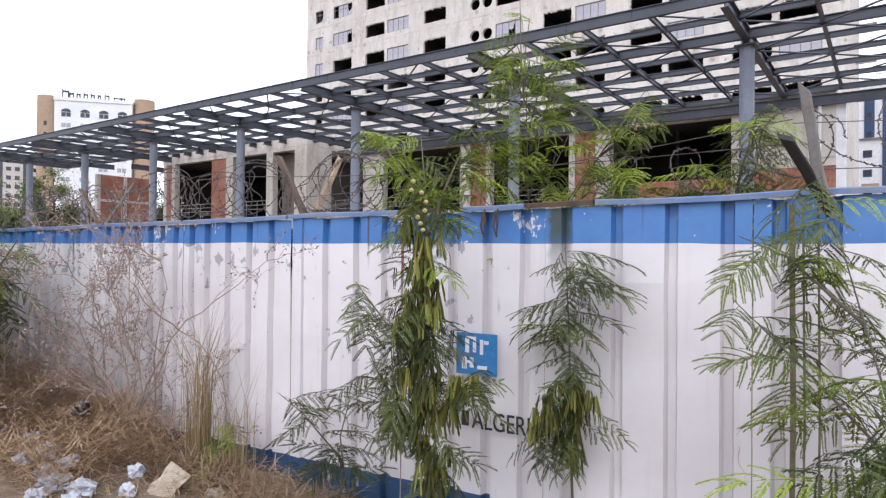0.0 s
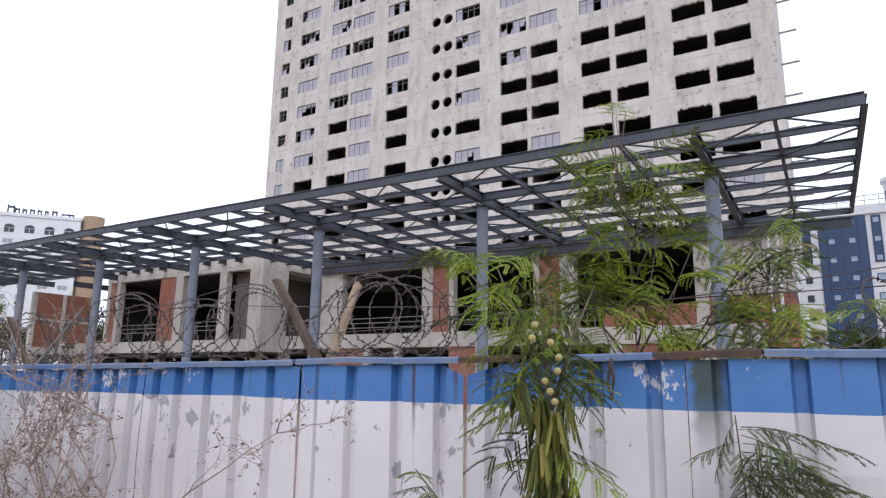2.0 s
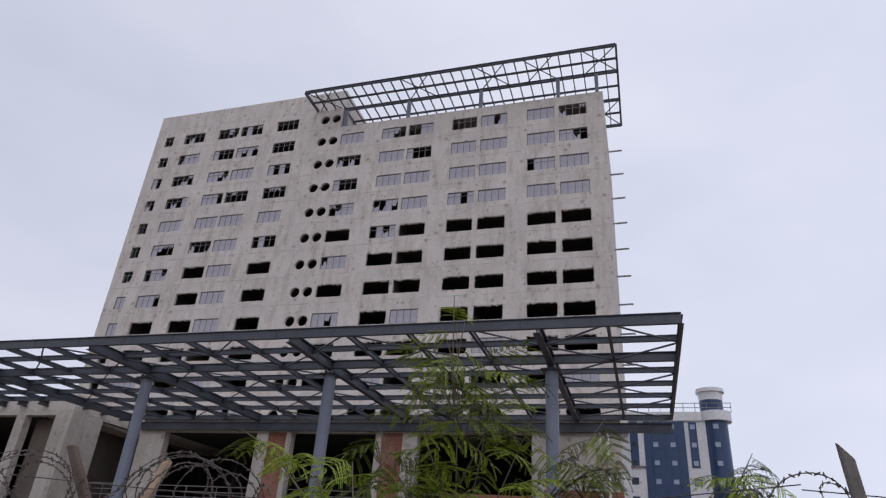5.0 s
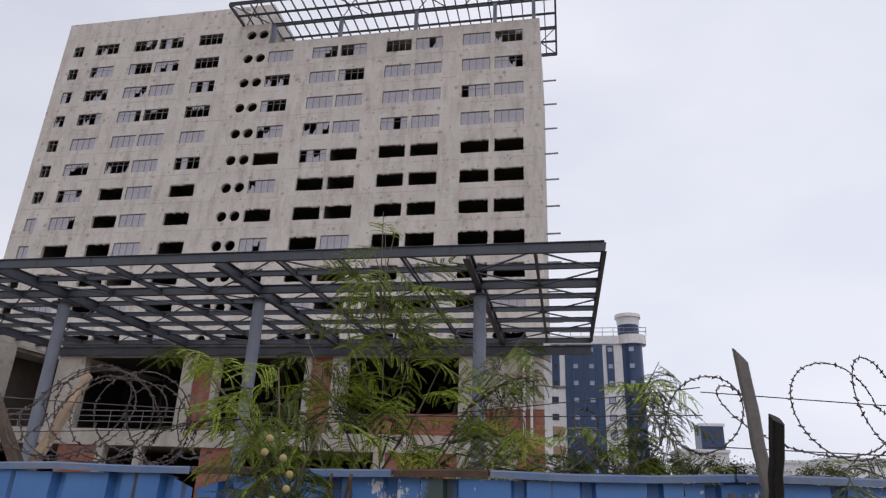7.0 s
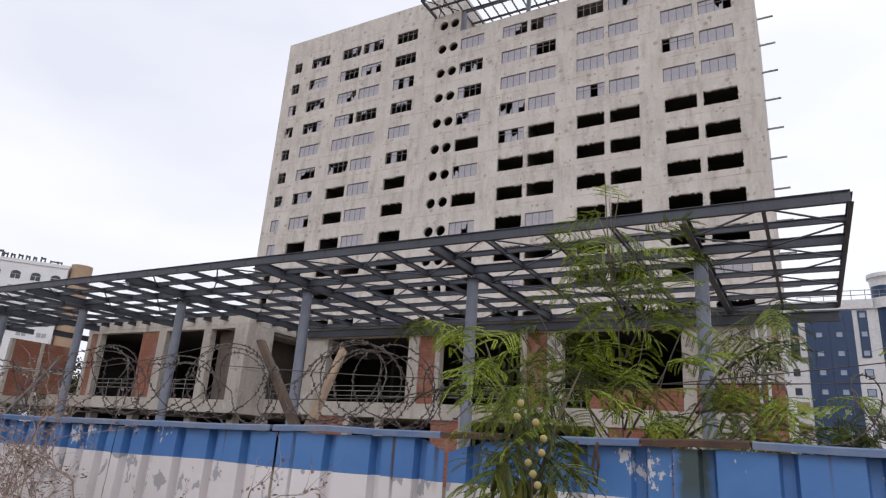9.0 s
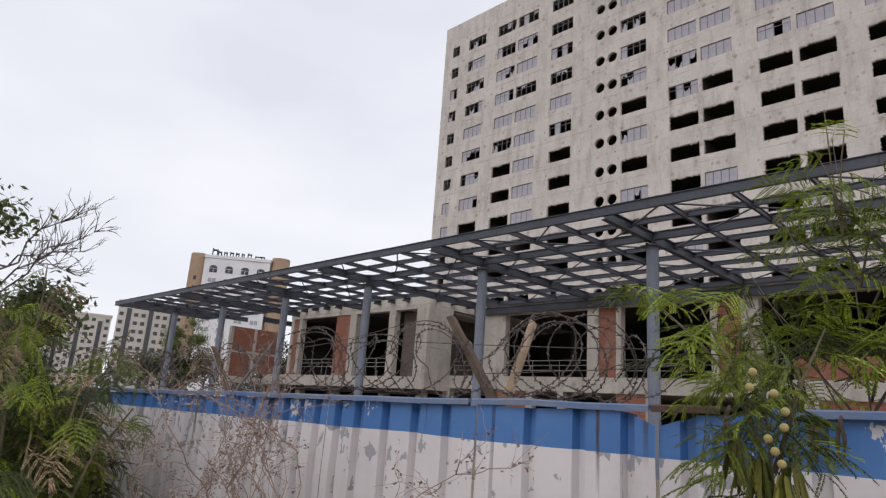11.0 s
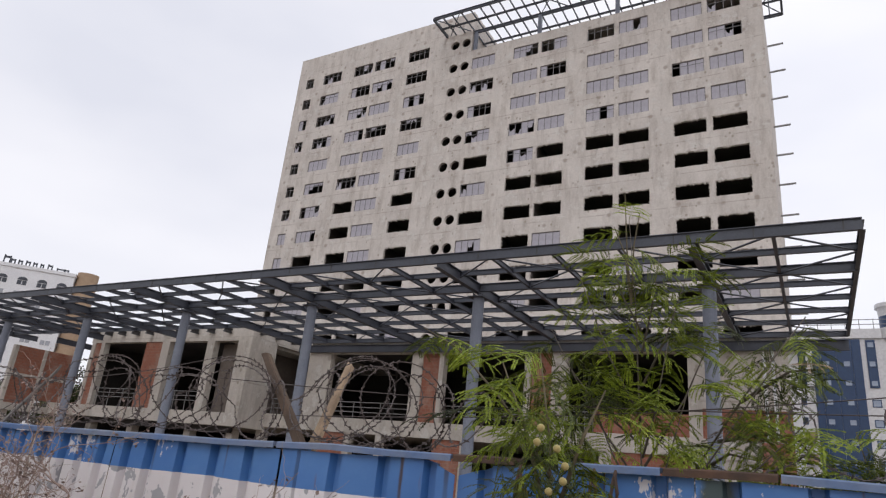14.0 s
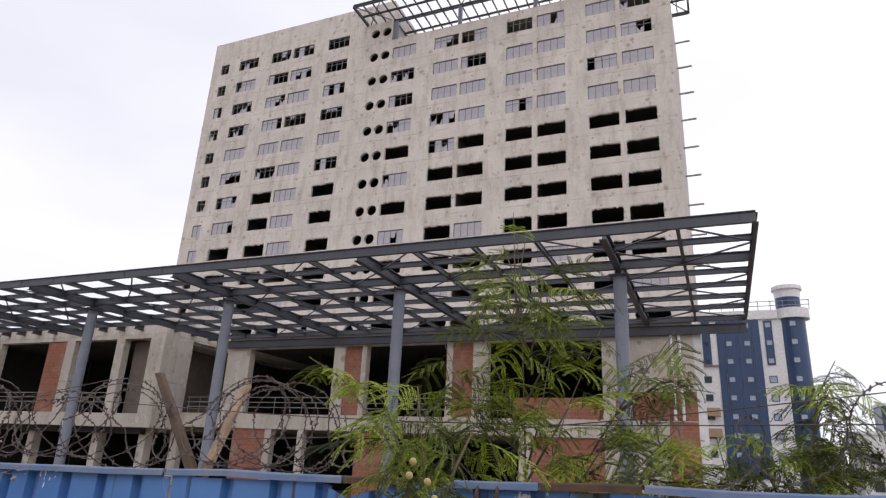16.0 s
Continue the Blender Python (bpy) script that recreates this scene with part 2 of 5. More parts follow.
        l.new(rough_edge, edge.inputs[0])
        l.new(ax.outputs["Value"], edge.inputs[2])
        l.new(ramp_of(n, l, edge.outputs["Value"], [(half, 1.0), (half * 1.45, 0.0)]), st.inputs[0])
        zr = n.new("ShaderNodeMapRange")
        zr.inputs["From Min"].default_value, zr.inputs["From Max"].default_value, zr.inputs["To Max"].default_value = low, low + 0.25, 0.9
        l.new(sep.outputs["Z"], zr.inputs["Value"])
        l.new(zr.outputs["Result"], st.inputs[1])
        col = mixed(n, l, st.outputs["Value"], col, tint)
    l.new(col, b.inputs["Base Color"])
    h = n.new("ShaderNodeMath")
    h.operation = "SUBTRACT"
    l.new(noise_of(n, l, geo.outputs["Position"], 25, 3), h.inputs[0])
    l.new(flakes, h.inputs[1])
    bumped(n, l, b, h.outputs["Value"], 0.25, 0.004)
    return m


MAT_CONC = concrete("weathered_concrete", (0.66, 0.61, 0.56), (0.53, 0.485, 0.445), (0.29, 0.235, 0.195))
MAT_PLASTER = concrete("podium_concrete", (0.60, 0.55, 0.49), (0.47, 0.43, 0.38), (0.27, 0.23, 0.19))
# Room concrete near black: the podium rooms' shade is put into the colour.
MAT_ROOM_SHADE = simple("shaded_room_concrete", (0.045, 0.04, 0.037), (0.03, 0.027, 0.025), 0.6, 0.95, fine=6)
# Paler than the podium rooms; the tower rooms' shade is in this colour.
MAT_TOWER_SHADE = simple("shaded_tower_concrete", (0.15, 0.135, 0.12), (0.10, 0.09, 0.08), 0.6, 0.95, fine=6)
# Inner walls that catch more daylight: their dimness is mixed into the colour.
MAT_DIM = simple("dim_inner_wall", (0.20, 0.165, 0.14), (0.14, 0.115, 0.10), 0.7, 0.95, fine=6)
MAT_BRICK = brickwork("hollow_brick")
MAT_STEEL = simple("grey_blue_steel_paint", (0.046, 0.051, 0.066), (0.072, 0.079, 0.10), 0.8, 0.5, bump=0.08, fine=15)
MAT_COLUMN = simple("column_paint", (0.155, 0.175, 0.225), (0.20, 0.22, 0.27), 0.9, 0.45, bump=0.08, fine=15)
MAT_RAIL = simple("thin_rail_steel", (0.2, 0.2, 0.2), (0.3, 0.29, 0.28), 2, 0.5)
MAT_FRAME = simple("window_frame_metal", (0.13, 0.122, 0.122), (0.21, 0.20, 0.20), 1.5, 0.45)
MAT_BLACKENED = simple("blackened_steel", (0.03, 0.03, 0.033), (0.055, 0.052, 0.054), 1.5, 0.5)
MAT_PANE = simple("dusty_window_sheet", (0.46, 0.435, 0.48), (0.33, 0.315, 0.355), 0.5, 0.3, bump=0.05, fine=3, kind="Generated")
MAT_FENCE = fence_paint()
MAT_CAP = simple("blue_rusty_rail", (0.09, 0.17, 0.36), (0.19, 0.22, 0.29), 4.0, 0.5, fine=25)
MAT_RUST = simple("rust_iron", (0.12, 0.064, 0.04), (0.055, 0.038, 0.03), 9, 0.85, bump=0.4, dist=0.004)
MAT_WIRE = simple("weathered_wire", (0.16, 0.135, 0.128), (0.07, 0.05, 0.044), 3, 0.6, 0.4, bump=0.1, kind="Object")
MAT_WOOD = simple("brown_stake_wood", (0.125, 0.08, 0.05), (0.06, 0.038, 0.025), 6, 0.85, bump=0.4, dist=0.004, fine=60)
MAT_WOOD_PALE = simple("pale_stake_wood", (0.40, 0.285, 0.18), (0.22, 0.155, 0.10), 6, 0.85, bump=0.4, dist=0.004, fine=60)
MAT_GREY_WOOD = simple("silvered_wood", (0.25, 0.23, 0.215), (0.16, 0.145, 0.135), 6, 0.85, bump=0.4, dist=0.004, fine=60)
MAT_DIRT = simple("dry_soil", (0.29, 0.22, 0.16), (0.20, 0.16, 0.12), 1.6, 0.95, bump=0.6, dist=0.03, fine=22)
MAT_STRAW = leafy("dry_straw", (0.48, 0.345, 0.215), (0.19, 0.125, 0.08))
MAT_YELLOW = leafy("yellow_grass", (0.56, 0.42, 0.22), (0.36, 0.26, 0.13))
MAT_LEAF = leafy("green_leaflets", (0.115, 0.17, 0.016), (0.30, 0.355, 0.04))
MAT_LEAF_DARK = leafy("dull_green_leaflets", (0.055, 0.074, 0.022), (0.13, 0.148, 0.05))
MAT_POD = leafy("green_seed_pods", (0.09, 0.11, 0.02), (0.27, 0.24, 0.055))
MAT_STEM = simple("green_brown_stem", (0.16, 0.13, 0.07), (0.10, 0.08, 0.05), 8, 0.8)
MAT_TWIG = simple("dry_twig", (0.40, 0.30, 0.245), (0.25, 0.18, 0.15), 8, 0.9)
MAT_DEAD = simple("dead_leaves", (0.34, 0.25, 0.215), (0.19, 0.135, 0.115), 30, 0.9)
MAT_CHAR = simple("charred_wood", (0.014, 0.012, 0.011), (0.03, 0.026, 0.024), 12, 0.85, bump=0.4, dist=0.004, fine=60)
MAT_BALL = simple("pale_flower_head", (0.50, 0.46, 0.22), (0.42, 0.32, 0.12), 30, 0.9, fine=200)
MAT_PAPER = simple("crumpled_waste", (0.62, 0.63, 0.68), (0.38, 0.40, 0.46), 8, 0.6)
MAT_CARD = simple("wet_cardboard", (0.60, 0.52, 0.42), (0.42, 0.35, 0.27), 5, 0.85)
MAT_BLACK = simple("black_rubbish_plastic", (0.02, 0.02, 0.022), (0.04, 0.035, 0.035), 8, 0.4)
MAT_SIGN = simple("blue_sign_paint", (0.03, 0.17, 0.42), (0.05, 0.22, 0.48), 5, 0.4)
MAT_INK = simple("black_letter_paint", (0.015, 0.015, 0.02), (0.03, 0.03, 0.035), 9, 0.5)
MAT_WHITE = simple("white_render", (0.78, 0.78, 0.79), (0.70, 0.70, 0.72), 0.3, 0.7, fine=3)
MAT_BLOCK = simple("cream_block_render", (0.66, 0.61, 0.54), (0.54, 0.50, 0.45), 0.2, 0.8, fine=2)
MAT_NAVY = simple("navy_cladding", (0.016, 0.044, 0.118), (0.026, 0.062, 0.15), 0.4, 0.35, fine=4, bump=0.05)
MAT_GLASS = simple("dark_window_glass", (0.03, 0.035, 0.045), (0.05, 0.055, 0.07), 0.5, 0.12, bump=0.02)
MAT_PALE_GLASS = simple("pale_window_glass", (0.30, 0.36, 0.48), (0.4, 0.46, 0.56), 0.5, 0.15, bump=0.02)
MAT_HAZY = simple("hazy_window_glass", (0.30, 0.31, 0.34), (0.40, 0.41, 0.44), 0.5, 0.2, bump=0.02)
MAT_TAN = simple("tan_render", (0.42, 0.30, 0.20), (0.36, 0.25, 0.165), 0.1, 0.8, fine=1)
MAT_BARK = simple("dark_bark", (0.09, 0.075, 0.06), (0.14, 0.115, 0.09), 8, 0.9)

# ---- building helpers ----


def part(name, bm, mat, parent=None, label="", smooth=False):
    me = bpy.data.meshes.new(name)
    bm.to_mesh(me)
    bm.free()
    if smooth:
        me.shade_smooth()
    me.materials.append(mat)
    ob = new(name, me)
    if parent:
        ob.parent = parent
    if label:
        ob["label"] = label
    return ob


def share(name, me, parent, m):
    ob = new(name, me)
    ob.parent = parent
    ob.matrix_local = m
    return ob


def thing(name, label, category, group="", kind="", at=(0, 0, 0)):
    ob = new(name)
    ob.location = at
    return tagged(ob, label, category, group, kind)


def box(bm, x0, x1, y0, y1, z0, z1):
    v = [bm.verts.new(p) for p in ((x0, y0, z0), (x1, y0, z0), (x1, y1, z0), (x0, y1, z0), (x0, y0, z1), (x1, y0, z1), (x1, y1, z1), (x0, y1, z1))]
    for f in ((0, 3, 2, 1), (4, 5, 6, 7), (0, 1, 5, 4), (1, 2, 6, 5), (2, 3, 7, 6), (3, 0, 4, 7)):
        bm.faces.new([v[k] for k in f])


def boxes(*rows):
    bm = bmesh.new()
    for r in rows:
        box(bm, *r)
    return bm


def beam(bm, a, b, w, h, up=(0, 0, 1)):
    """A square bar from a to b, w wide and h high."""
    a, b = Vector(a), Vector(b)
    d = (b - a).normalized()
    side = d.cross(Vector(up))
    side = side.normalized() if side.length > 1e-4 else Vector((1, 0, 0))
    top = side.cross(d).normalized()
    q = [(-w / 2, -h / 2), (w / 2, -h / 2), (w / 2, h / 2), (-w / 2, h / 2)]
    r0 = [bm.verts.new(a + side * s + top * t) for s, t in q]
    r1 = [bm.verts.new(b + side * s + top * t) for s, t in q]
    for k in range(4):
        bm.faces.new((r0[k], r0[(k + 1) % 4], r1[(k + 1) % 4], r1[k]))
    bm.faces.new(r0[::-1])
    bm.faces.new(r1)


def ibeam(bm, a, b, w, h, t=0.025):
    """A rolled section: two flanges and a web, in one piece."""
    a, b = Vector(a), Vector(b)
    d = (b - a).normalized()
    top = (Vector((0, 0, 1)) - d * d.z).normalized()
    side = d.cross(top)
    half, g, k = w / 2, h / 2, t / 2
    q = [(-half, -g), (half, -g), (half, t - g), (k, t - g), (k, g - t), (half, g - t), (half, g), (-half, g), (-half, g - t), (-k, g - t), (-k, t - g), (-half, t - g)]
    r0 = [bm.verts.new(a + side * u + top * v) for u, v in q]
    r1 = [bm.verts.new(b + side * u + top * v) for u, v in q]
    for i in range(12):
        bm.faces.new((r0[i], r0[(i + 1) % 12], r1[(i + 1) % 12], r1[i]))
    bm.faces.new(r0[::-1])
    bm.faces.new(r1)


def tube(bm, pts, radii, sides=6):
    """A tapered tube along points."""
    pts = [Vector(p) for p in pts]
    rings = []
    for k, p in enumerate(pts):
        d = (pts[min(k + 1, len(pts) - 1)] - pts[max(k - 1, 0)]).normalized()
        s = d.cross(Vector((0.31, 0.2, 0.93)))
        s = s.normalized() if s.length > 1e-3 else Vector((1, 0, 0))
        t = d.cross(s)
        r = radii[k] if isinstance(radii, (list, tuple)) else radii
        rings.append([bm.verts.new(p + r * (math.cos(6.2832 * j / sides) * s + math.sin(6.2832 * j / sides) * t)) for j in range(sides)])
    for r0, r1 in zip(rings, rings[1:]):
        for j in range(sides):
            bm.faces.new((r0[j], r0[(j + 1) % sides], r1[(j + 1) % sides], r1[j]))
    bm.faces.new(rings[0][::-1])
    bm.faces.new(rings[-1])


def cylinder(bm, x, y, z0, z1, r, sides=24, r1=None):
    tube(bm, [(x, y, z0), (x, y, z1)], [r, r if r1 is None else r1], sides)


# ---- ground ----
FENCE_Y, FENCE_SLOPE = -20.94, 0.1


def fence_y(x):
    return FENCE_Y + FENCE_SLOPE * x


def ground_z(x, y):
    near = math.exp(-(((x - 1) / 9) ** 2 + ((y + 22) / 5) ** 2))
    z = -0.17 + near * 0.05 * noise.noise((x * 1.4, y * 1.4, 0)) + near * 0.025 * noise.noise((x * 5, y * 5, 3))
    z += 0.30 * math.exp(-(((x + 1.6) / 1.5) ** 2 + ((y + 21.5) / 0.55) ** 2)) * (1 + 0.5 * noise.noise((x * 2.2, y * 2.2, 7)))
    return z


def grade(a, b, fine0, fine1, step, coarse):
    xs = list(np.arange(fine0, fine1, step))
    lo, hi, k = fine0, fine1, step
    while lo > a:
        k *= coarse
        lo -= k
        xs.insert(0, max(lo, a))
    k = step
    hi = xs[-1]
    while hi < b:
        k *= coarse
        hi += k
        xs.append(min(hi, b))
    return xs


gx, gy = grade(-1500, 1500, -8, 8, 0.1, 1.35), grade(-1500, 1500, -24.5, -19, 0.1, 1.35)
verts = [(x, y, ground_z(x, y)) for y in gy for x in gx]
nx = len(gx)
faces = [(j * nx + i, j * nx + i + 1, (j + 1) * nx + i + 1, (j + 1) * nx + i) for j in range(len(gy) - 1) for i in range(nx - 1)]
me = bpy.data.meshes.new("ground")
me.from_pydata(verts, [], faces)
me.shade_smooth()
me.materials.append(MAT_DIRT)
tagged(new("ground", me), "bare dry brown soil with scattered litter", "ground", kind="structure")

# ---- tower ----
TY = 27.5          # front face
ROW0, PITCH, ROWS = 45.97, 2.98, 13
WIN_H = 0.68
COLS = {"S": (-49.64, -48.45), "A": (-46.86, -44.05), "B1": (-42.11, -39.42), "B2": (-39.08, -36.25), "C": (-34.36, -31.63),
        "D": (-26.05, -23.33), "E1": (-21.21, -18.5), "E2": (-18.17, -15.48), "F1": (-13.41, -10.8), "F2": (-10.38, -7.7),
        "G1": (-5.68, -3.0), "G2": (-2.56, 0.14)}
# state of each window from the top row down: g glazed, b broken, f bare frame, o open hole
STATE = {"S": "fffffffggoooo", "A": "fbbfgbbgoogoo", "B1": "fbbbgfooooooo", "B2": "fbgfgggggogoo", "C": "ffffgfooooogo",
         "D": "-gffbogogoooo", "E1": "-bgggboooogoo", "E2": "-bfggooogoooo", "F1": "-fggboooooooo", "F2": "-ggggoooogooo",
         "G1": "-ggbgoooooooo", "G2": "-fbggooooogoo"}
CIRCLES = (-28.31, -26.95)
CR = 0.53
TX0, TX1, TSPLIT = -51.0, 1.75, -26.25
TOP_LEFT, TOP_RIGHT = 49.85, 44.75
STUB_Z = 43.66
tower = thing("tower_block", "unfinished grey concrete hotel tower with broken windows behind the podium", "building", at=(0, 0, 0))


def row_z(k):
    return ROW0 - PITCH * k


def wall_band(bm, z0, z1, x0, x1, holes):
    x = x0
    for a, b in sorted(holes):
        if a > x:
            box(bm, x, a, TY, TY + 0.3, z0, z1)
        x = b
    if x1 > x:
        box(bm, x, x1, TY, TY + 0.3, z0, z1)


def ring_cell(bm, x0, x1, z0, z1, cx, cz, r, seg=28):
    """A piece of wall with a round hole through it."""
    outer, inner, back = [], [], []
    for k in range(seg):
        a = 6.28318 * (k + 0.5) / seg
        c, s = math.cos(a), math.sin(a)
        lim = min((x1 - cx) / c if c > 0 else (x0 - cx) / c, (z1 - cz) / s if s > 0 else (z0 - cz) / s)
        outer.append(bm.verts.new((cx + c * lim, TY, cz + s * lim)))
        inner.append(bm.verts.new((cx + c * r, TY, cz + s * r)))
        back.append(bm.verts.new((cx + c * r, TY + 0.3, cz + s * r)))
    for k in range(seg):
        j = (k + 1) % seg
        bm.faces.new((outer[k], outer[j], inner[j], inner[k]))
        bm.faces.new((inner[k], inner[j], back[j], back[k]))


bm = bmesh.new()
cell0, cellm, cell1 = -28.99, -27.63, -26.27
for k in range(ROWS):
    z = row_z(k)
    left = [COLS[c] for c in ("S", "A", "B1", "B2", "C")]
    right = [COLS[c] for c in ("D", "E1", "E2", "F1", "F2", "G1", "G2")] if k else []
    x1 = TX1 if k else TSPLIT
    wall_band(bm, z - WIN_H, z + WIN_H, TX0, x1, left + [(cell0, cell1)] + right)
    ring_cell(bm, cell0, cellm, z - WIN_H, z + WIN_H, CIRCLES[0], z, CR)
    ring_cell(bm, cellm, cell1, z - WIN_H, z + WIN_H, CIRCLES[1], z, CR)
    if k == 0:
        box(bm, TX0, TSPLIT, TY, TY + 0.3, z + WIN_H, TOP_LEFT)
    else:
        top = row_z(k - 1) - WIN_H
        if k == 1:
            box(bm, TX0, TSPLIT, TY, TY + 0.3, z + WIN_H, top)
            box(bm, TSPLIT, TX1, TY, TY + 0.3, z + WIN_H, TOP_RIGHT)
        else:
            box(bm, TX0, TX1, TY, TY + 0.3, z + WIN_H, top)
zb = row_z(ROWS - 1) - WIN_H
box(bm, TX0, TX1, TY, TY + 0.3, 0, zb)
part("front_wall", bm, MAT_CONC, tower)
part("side_wall", boxes((TX0, TX0 + 0.3, TY + 0.3, 43, -0.2, TOP_LEFT)), MAT_CONC, tower)
part("side_wall", boxes((TX1 - 0.3, TX1, TY + 0.3, 43, -0.2, TOP_RIGHT)), MAT_CONC, tower)
part("side_wall", boxes((TSPLIT - 0.3, TSPLIT, TY + 0.3, 43, TOP_RIGHT - 0.4, TOP_LEFT)), MAT_CONC, tower)
part("rear_wall", boxes((TX0, TX1, 43, 43.3, -0.2, TOP_RIGHT), (TX0, TSPLIT, 43, 43.3, TOP_RIGHT, TOP_LEFT)), MAT_CONC, tower)
part("roof_slab", boxes((TX0 + 0.3, TSPLIT - 0.3, TY + 0.3, 43, TOP_LEFT - 0.9, TOP_LEFT - 0.5)), MAT_CONC, tower)
part("roof_slab", boxes((TSPLIT, TX1 - 0.3, TY + 0.3, 43, TOP_RIGHT - 0.9, TOP_RIGHT - 0.5)), MAT_CONC, tower)
part("upstand", boxes((-29.6, -26.9, TY - 0.02, TY - 0.005, 47.2, 48.1)), MAT_CONC, tower)
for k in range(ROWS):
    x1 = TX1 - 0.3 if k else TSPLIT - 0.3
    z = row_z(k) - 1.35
    part("floor_slab", boxes((TX0 + 0.3, x1, TY + 0.3, 43, z - 0.25, z)), MAT_TOWER_SHADE, tower)
    part("corridor_wall", boxes((TX0 + 0.3, x1, 34.5, 34.7, z, z + 2.7)), MAT_TOWER_SHADE, tower)
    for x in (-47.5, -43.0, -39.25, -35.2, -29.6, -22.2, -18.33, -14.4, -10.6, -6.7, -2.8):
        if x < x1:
            part("partition", boxes((x - 0.08, x + 0.08, TY + 0.3, 34.5, z, z + 2.7)), MAT_TOWER_SHADE, tower)

rng = random.Random(4)
pane_bm = boxes((0, 1, -0.012, 0.012, 0, 1))
pane_me = bpy.data.meshes.new("pane")
pane_bm.to_mesh(pane_me)
pane_bm.free()
pane_me.materials.append(MAT_PANE)


def shard_mesh(seed):
    """What is left of a pane: a jagged piece standing in the foot of the frame or hanging from its head."""
    r = random.Random(seed)
    bm = bmesh.new()
    level = r.uniform(0.12, 0.5)
    top = [(j / 6, min(0.9, max(0.04, level + r.uniform(-0.25, 0.3)))) for j in range(7)]
    pts = [(0, 0)] + top + [(1, 0)]
    if seed % 2:
        pts = [(x, 1 - z) for x, z in pts][::-1]
    lo = [bm.verts.new((x, -0.012, z)) for x, z in pts]
    hi = [bm.verts.new((x, 0.012, z)) for x, z in pts]
    bm.faces.new(lo[::-1])
    bm.faces.new(hi)
    for j in range(len(pts)):
        k = (j + 1) % len(pts)
        bm.faces.new((lo[j], lo[k], hi[k], hi[j]))
    me = bpy.data.meshes.new("pane_shard")
    bm.to_mesh(me)
    bm.free()
    me.materials.append(MAT_PANE)
    return me


SHARDS = [shard_mesh(s) for s in range(8)]


def tower_window(x0, x1, z, state):
    z0, z1, y = z - WIN_H, z + WIN_H, TY + 0.12
    win = new("window")
    win.parent = tower
    win.location = (x0, y, z0)
    w, h = x1 - x0, z1 - z0
    if state == "o":
        bm = bmesh.new()
        nt = max(4, int(w / 0.22))
        for j in range(nt):
            x = (j + 0.5) * w / nt
            if rng.random() < 0.8:
                box(bm, x - rng.uniform(0.05, 0.11), x + rng.uniform(0.05, 0.11), -0.1, 0.1, h - rng.uniform(0.03, 0.13), h - 0.001)
            if rng.random() < 0.4:
                box(bm, x - 0.08, x + 0.08, -0.1, 0.1, 0.001, rng.uniform(0.02, 0.05))
        for j in range(4):
            zc = (j + 0.5) * h / 4
            d = rng.uniform(0.03, 0.08)
            box(bm, 0.001, d, -0.1, 0.1, zc - 0.08, zc + 0.08)
            d = rng.uniform(0.03, 0.08)
            box(bm, w - d, w - 0.001, -0.1, 0.1, zc - 0.08, zc + 0.08)
        part("broken_reveal", bm, MAT_CONC, win)["kind"] = "stuff"
        return
    n = 4 if w > 2 else 2
    bm = bmesh.new()
    t = 0.06
    for r in ((0, w, 0, t), (0, w, h - t, h)):
        box(bm, r[0], r[1], -0.035, 0.035, r[2] + 0.001, r[3] - 0.001)
    for j in range(n + 1):
        x = j * (w - t) / n
        if state != "b" or rng.random() < 0.8 or j in (0, n):
            box(bm, x + 0.001, x + t - 0.001, -0.035, 0.035, t, h - t)
    if state != "g":
        box(bm, t, w - t, -0.03, 0.03, h * 0.66, h * 0.66 + 0.05)
    part("window_frame", bm, MAT_FRAME, win)
    cell = (w - t) / n
    for j in range(n):
        m = Matrix.Translation((t + j * cell, 0, t)) @ Matrix.Diagonal((cell - t, 1, h - 2 * t, 1))
        u = rng.random()
        if state == "g":
            keep = u < 0.93
        elif state == "b":
            keep = u < 0.5
        else:
            keep = u < 0.08
        if keep:
            share("pane", pane_me, win, m)
        elif u > (0.66 if state != "f" else 0.72):
            share("pane_shard", rng.choice(SHARDS), win, m)


for c, (x0, x1) in COLS.items():
    for k in range(ROWS):
        if STATE[c][k] != "-":
            tower_window(x0, x1, row_z(k), STATE[c][k])

# Steel pergola on the tower's roof
perg = thing("roof_pergola", "grey painted steel pergola frame overhanging the tower roof", "pergola")
PZ, PY0, PY1, PX0, PX1 = 47.4, 24.3, 36.7, -29.4, 3.3
for y, h in ((PY0, 0.32), (27.9, 0.36), (32.3, 0.3), (PY1, 0.32), (26.1, 0.14), (30.1, 0.14), (34.5, 0.14)):
    bm = bmesh.new()
    ibeam(bm, (PX0, y, PZ), (PX1, y, PZ), 0.2, h)
    part("long_beam", bm, MAT_STEEL, perg)
for k in range(31):
    x = PX0 + (PX1 - PX0) * k / 30
    big = k in (0, 30)
    bm = bmesh.new()
    beam(bm, (x, PY0, PZ - 0.02), (x, PY1, PZ - 0.02), 0.2 if big else 0.1, 0.3 if big else 0.16)
    part("cross_bar", bm, MAT_STEEL, perg)
for x in (-26.0, -18.6, -10.6, -2.6, 1.2):
    bm = bmesh.new()
    beam(bm, (x, 27.9, 43.85), (x, 27.9, PZ - 0.1), 0.35, 0.35)
    part("post", bm, MAT_COLUMN, perg)
    bm = bmesh.new()
    beam(bm, (x, 36, 43.85), (x, 36, PZ - 0.1), 0.35, 0.35)
    part("post", bm, MAT_COLUMN, perg)
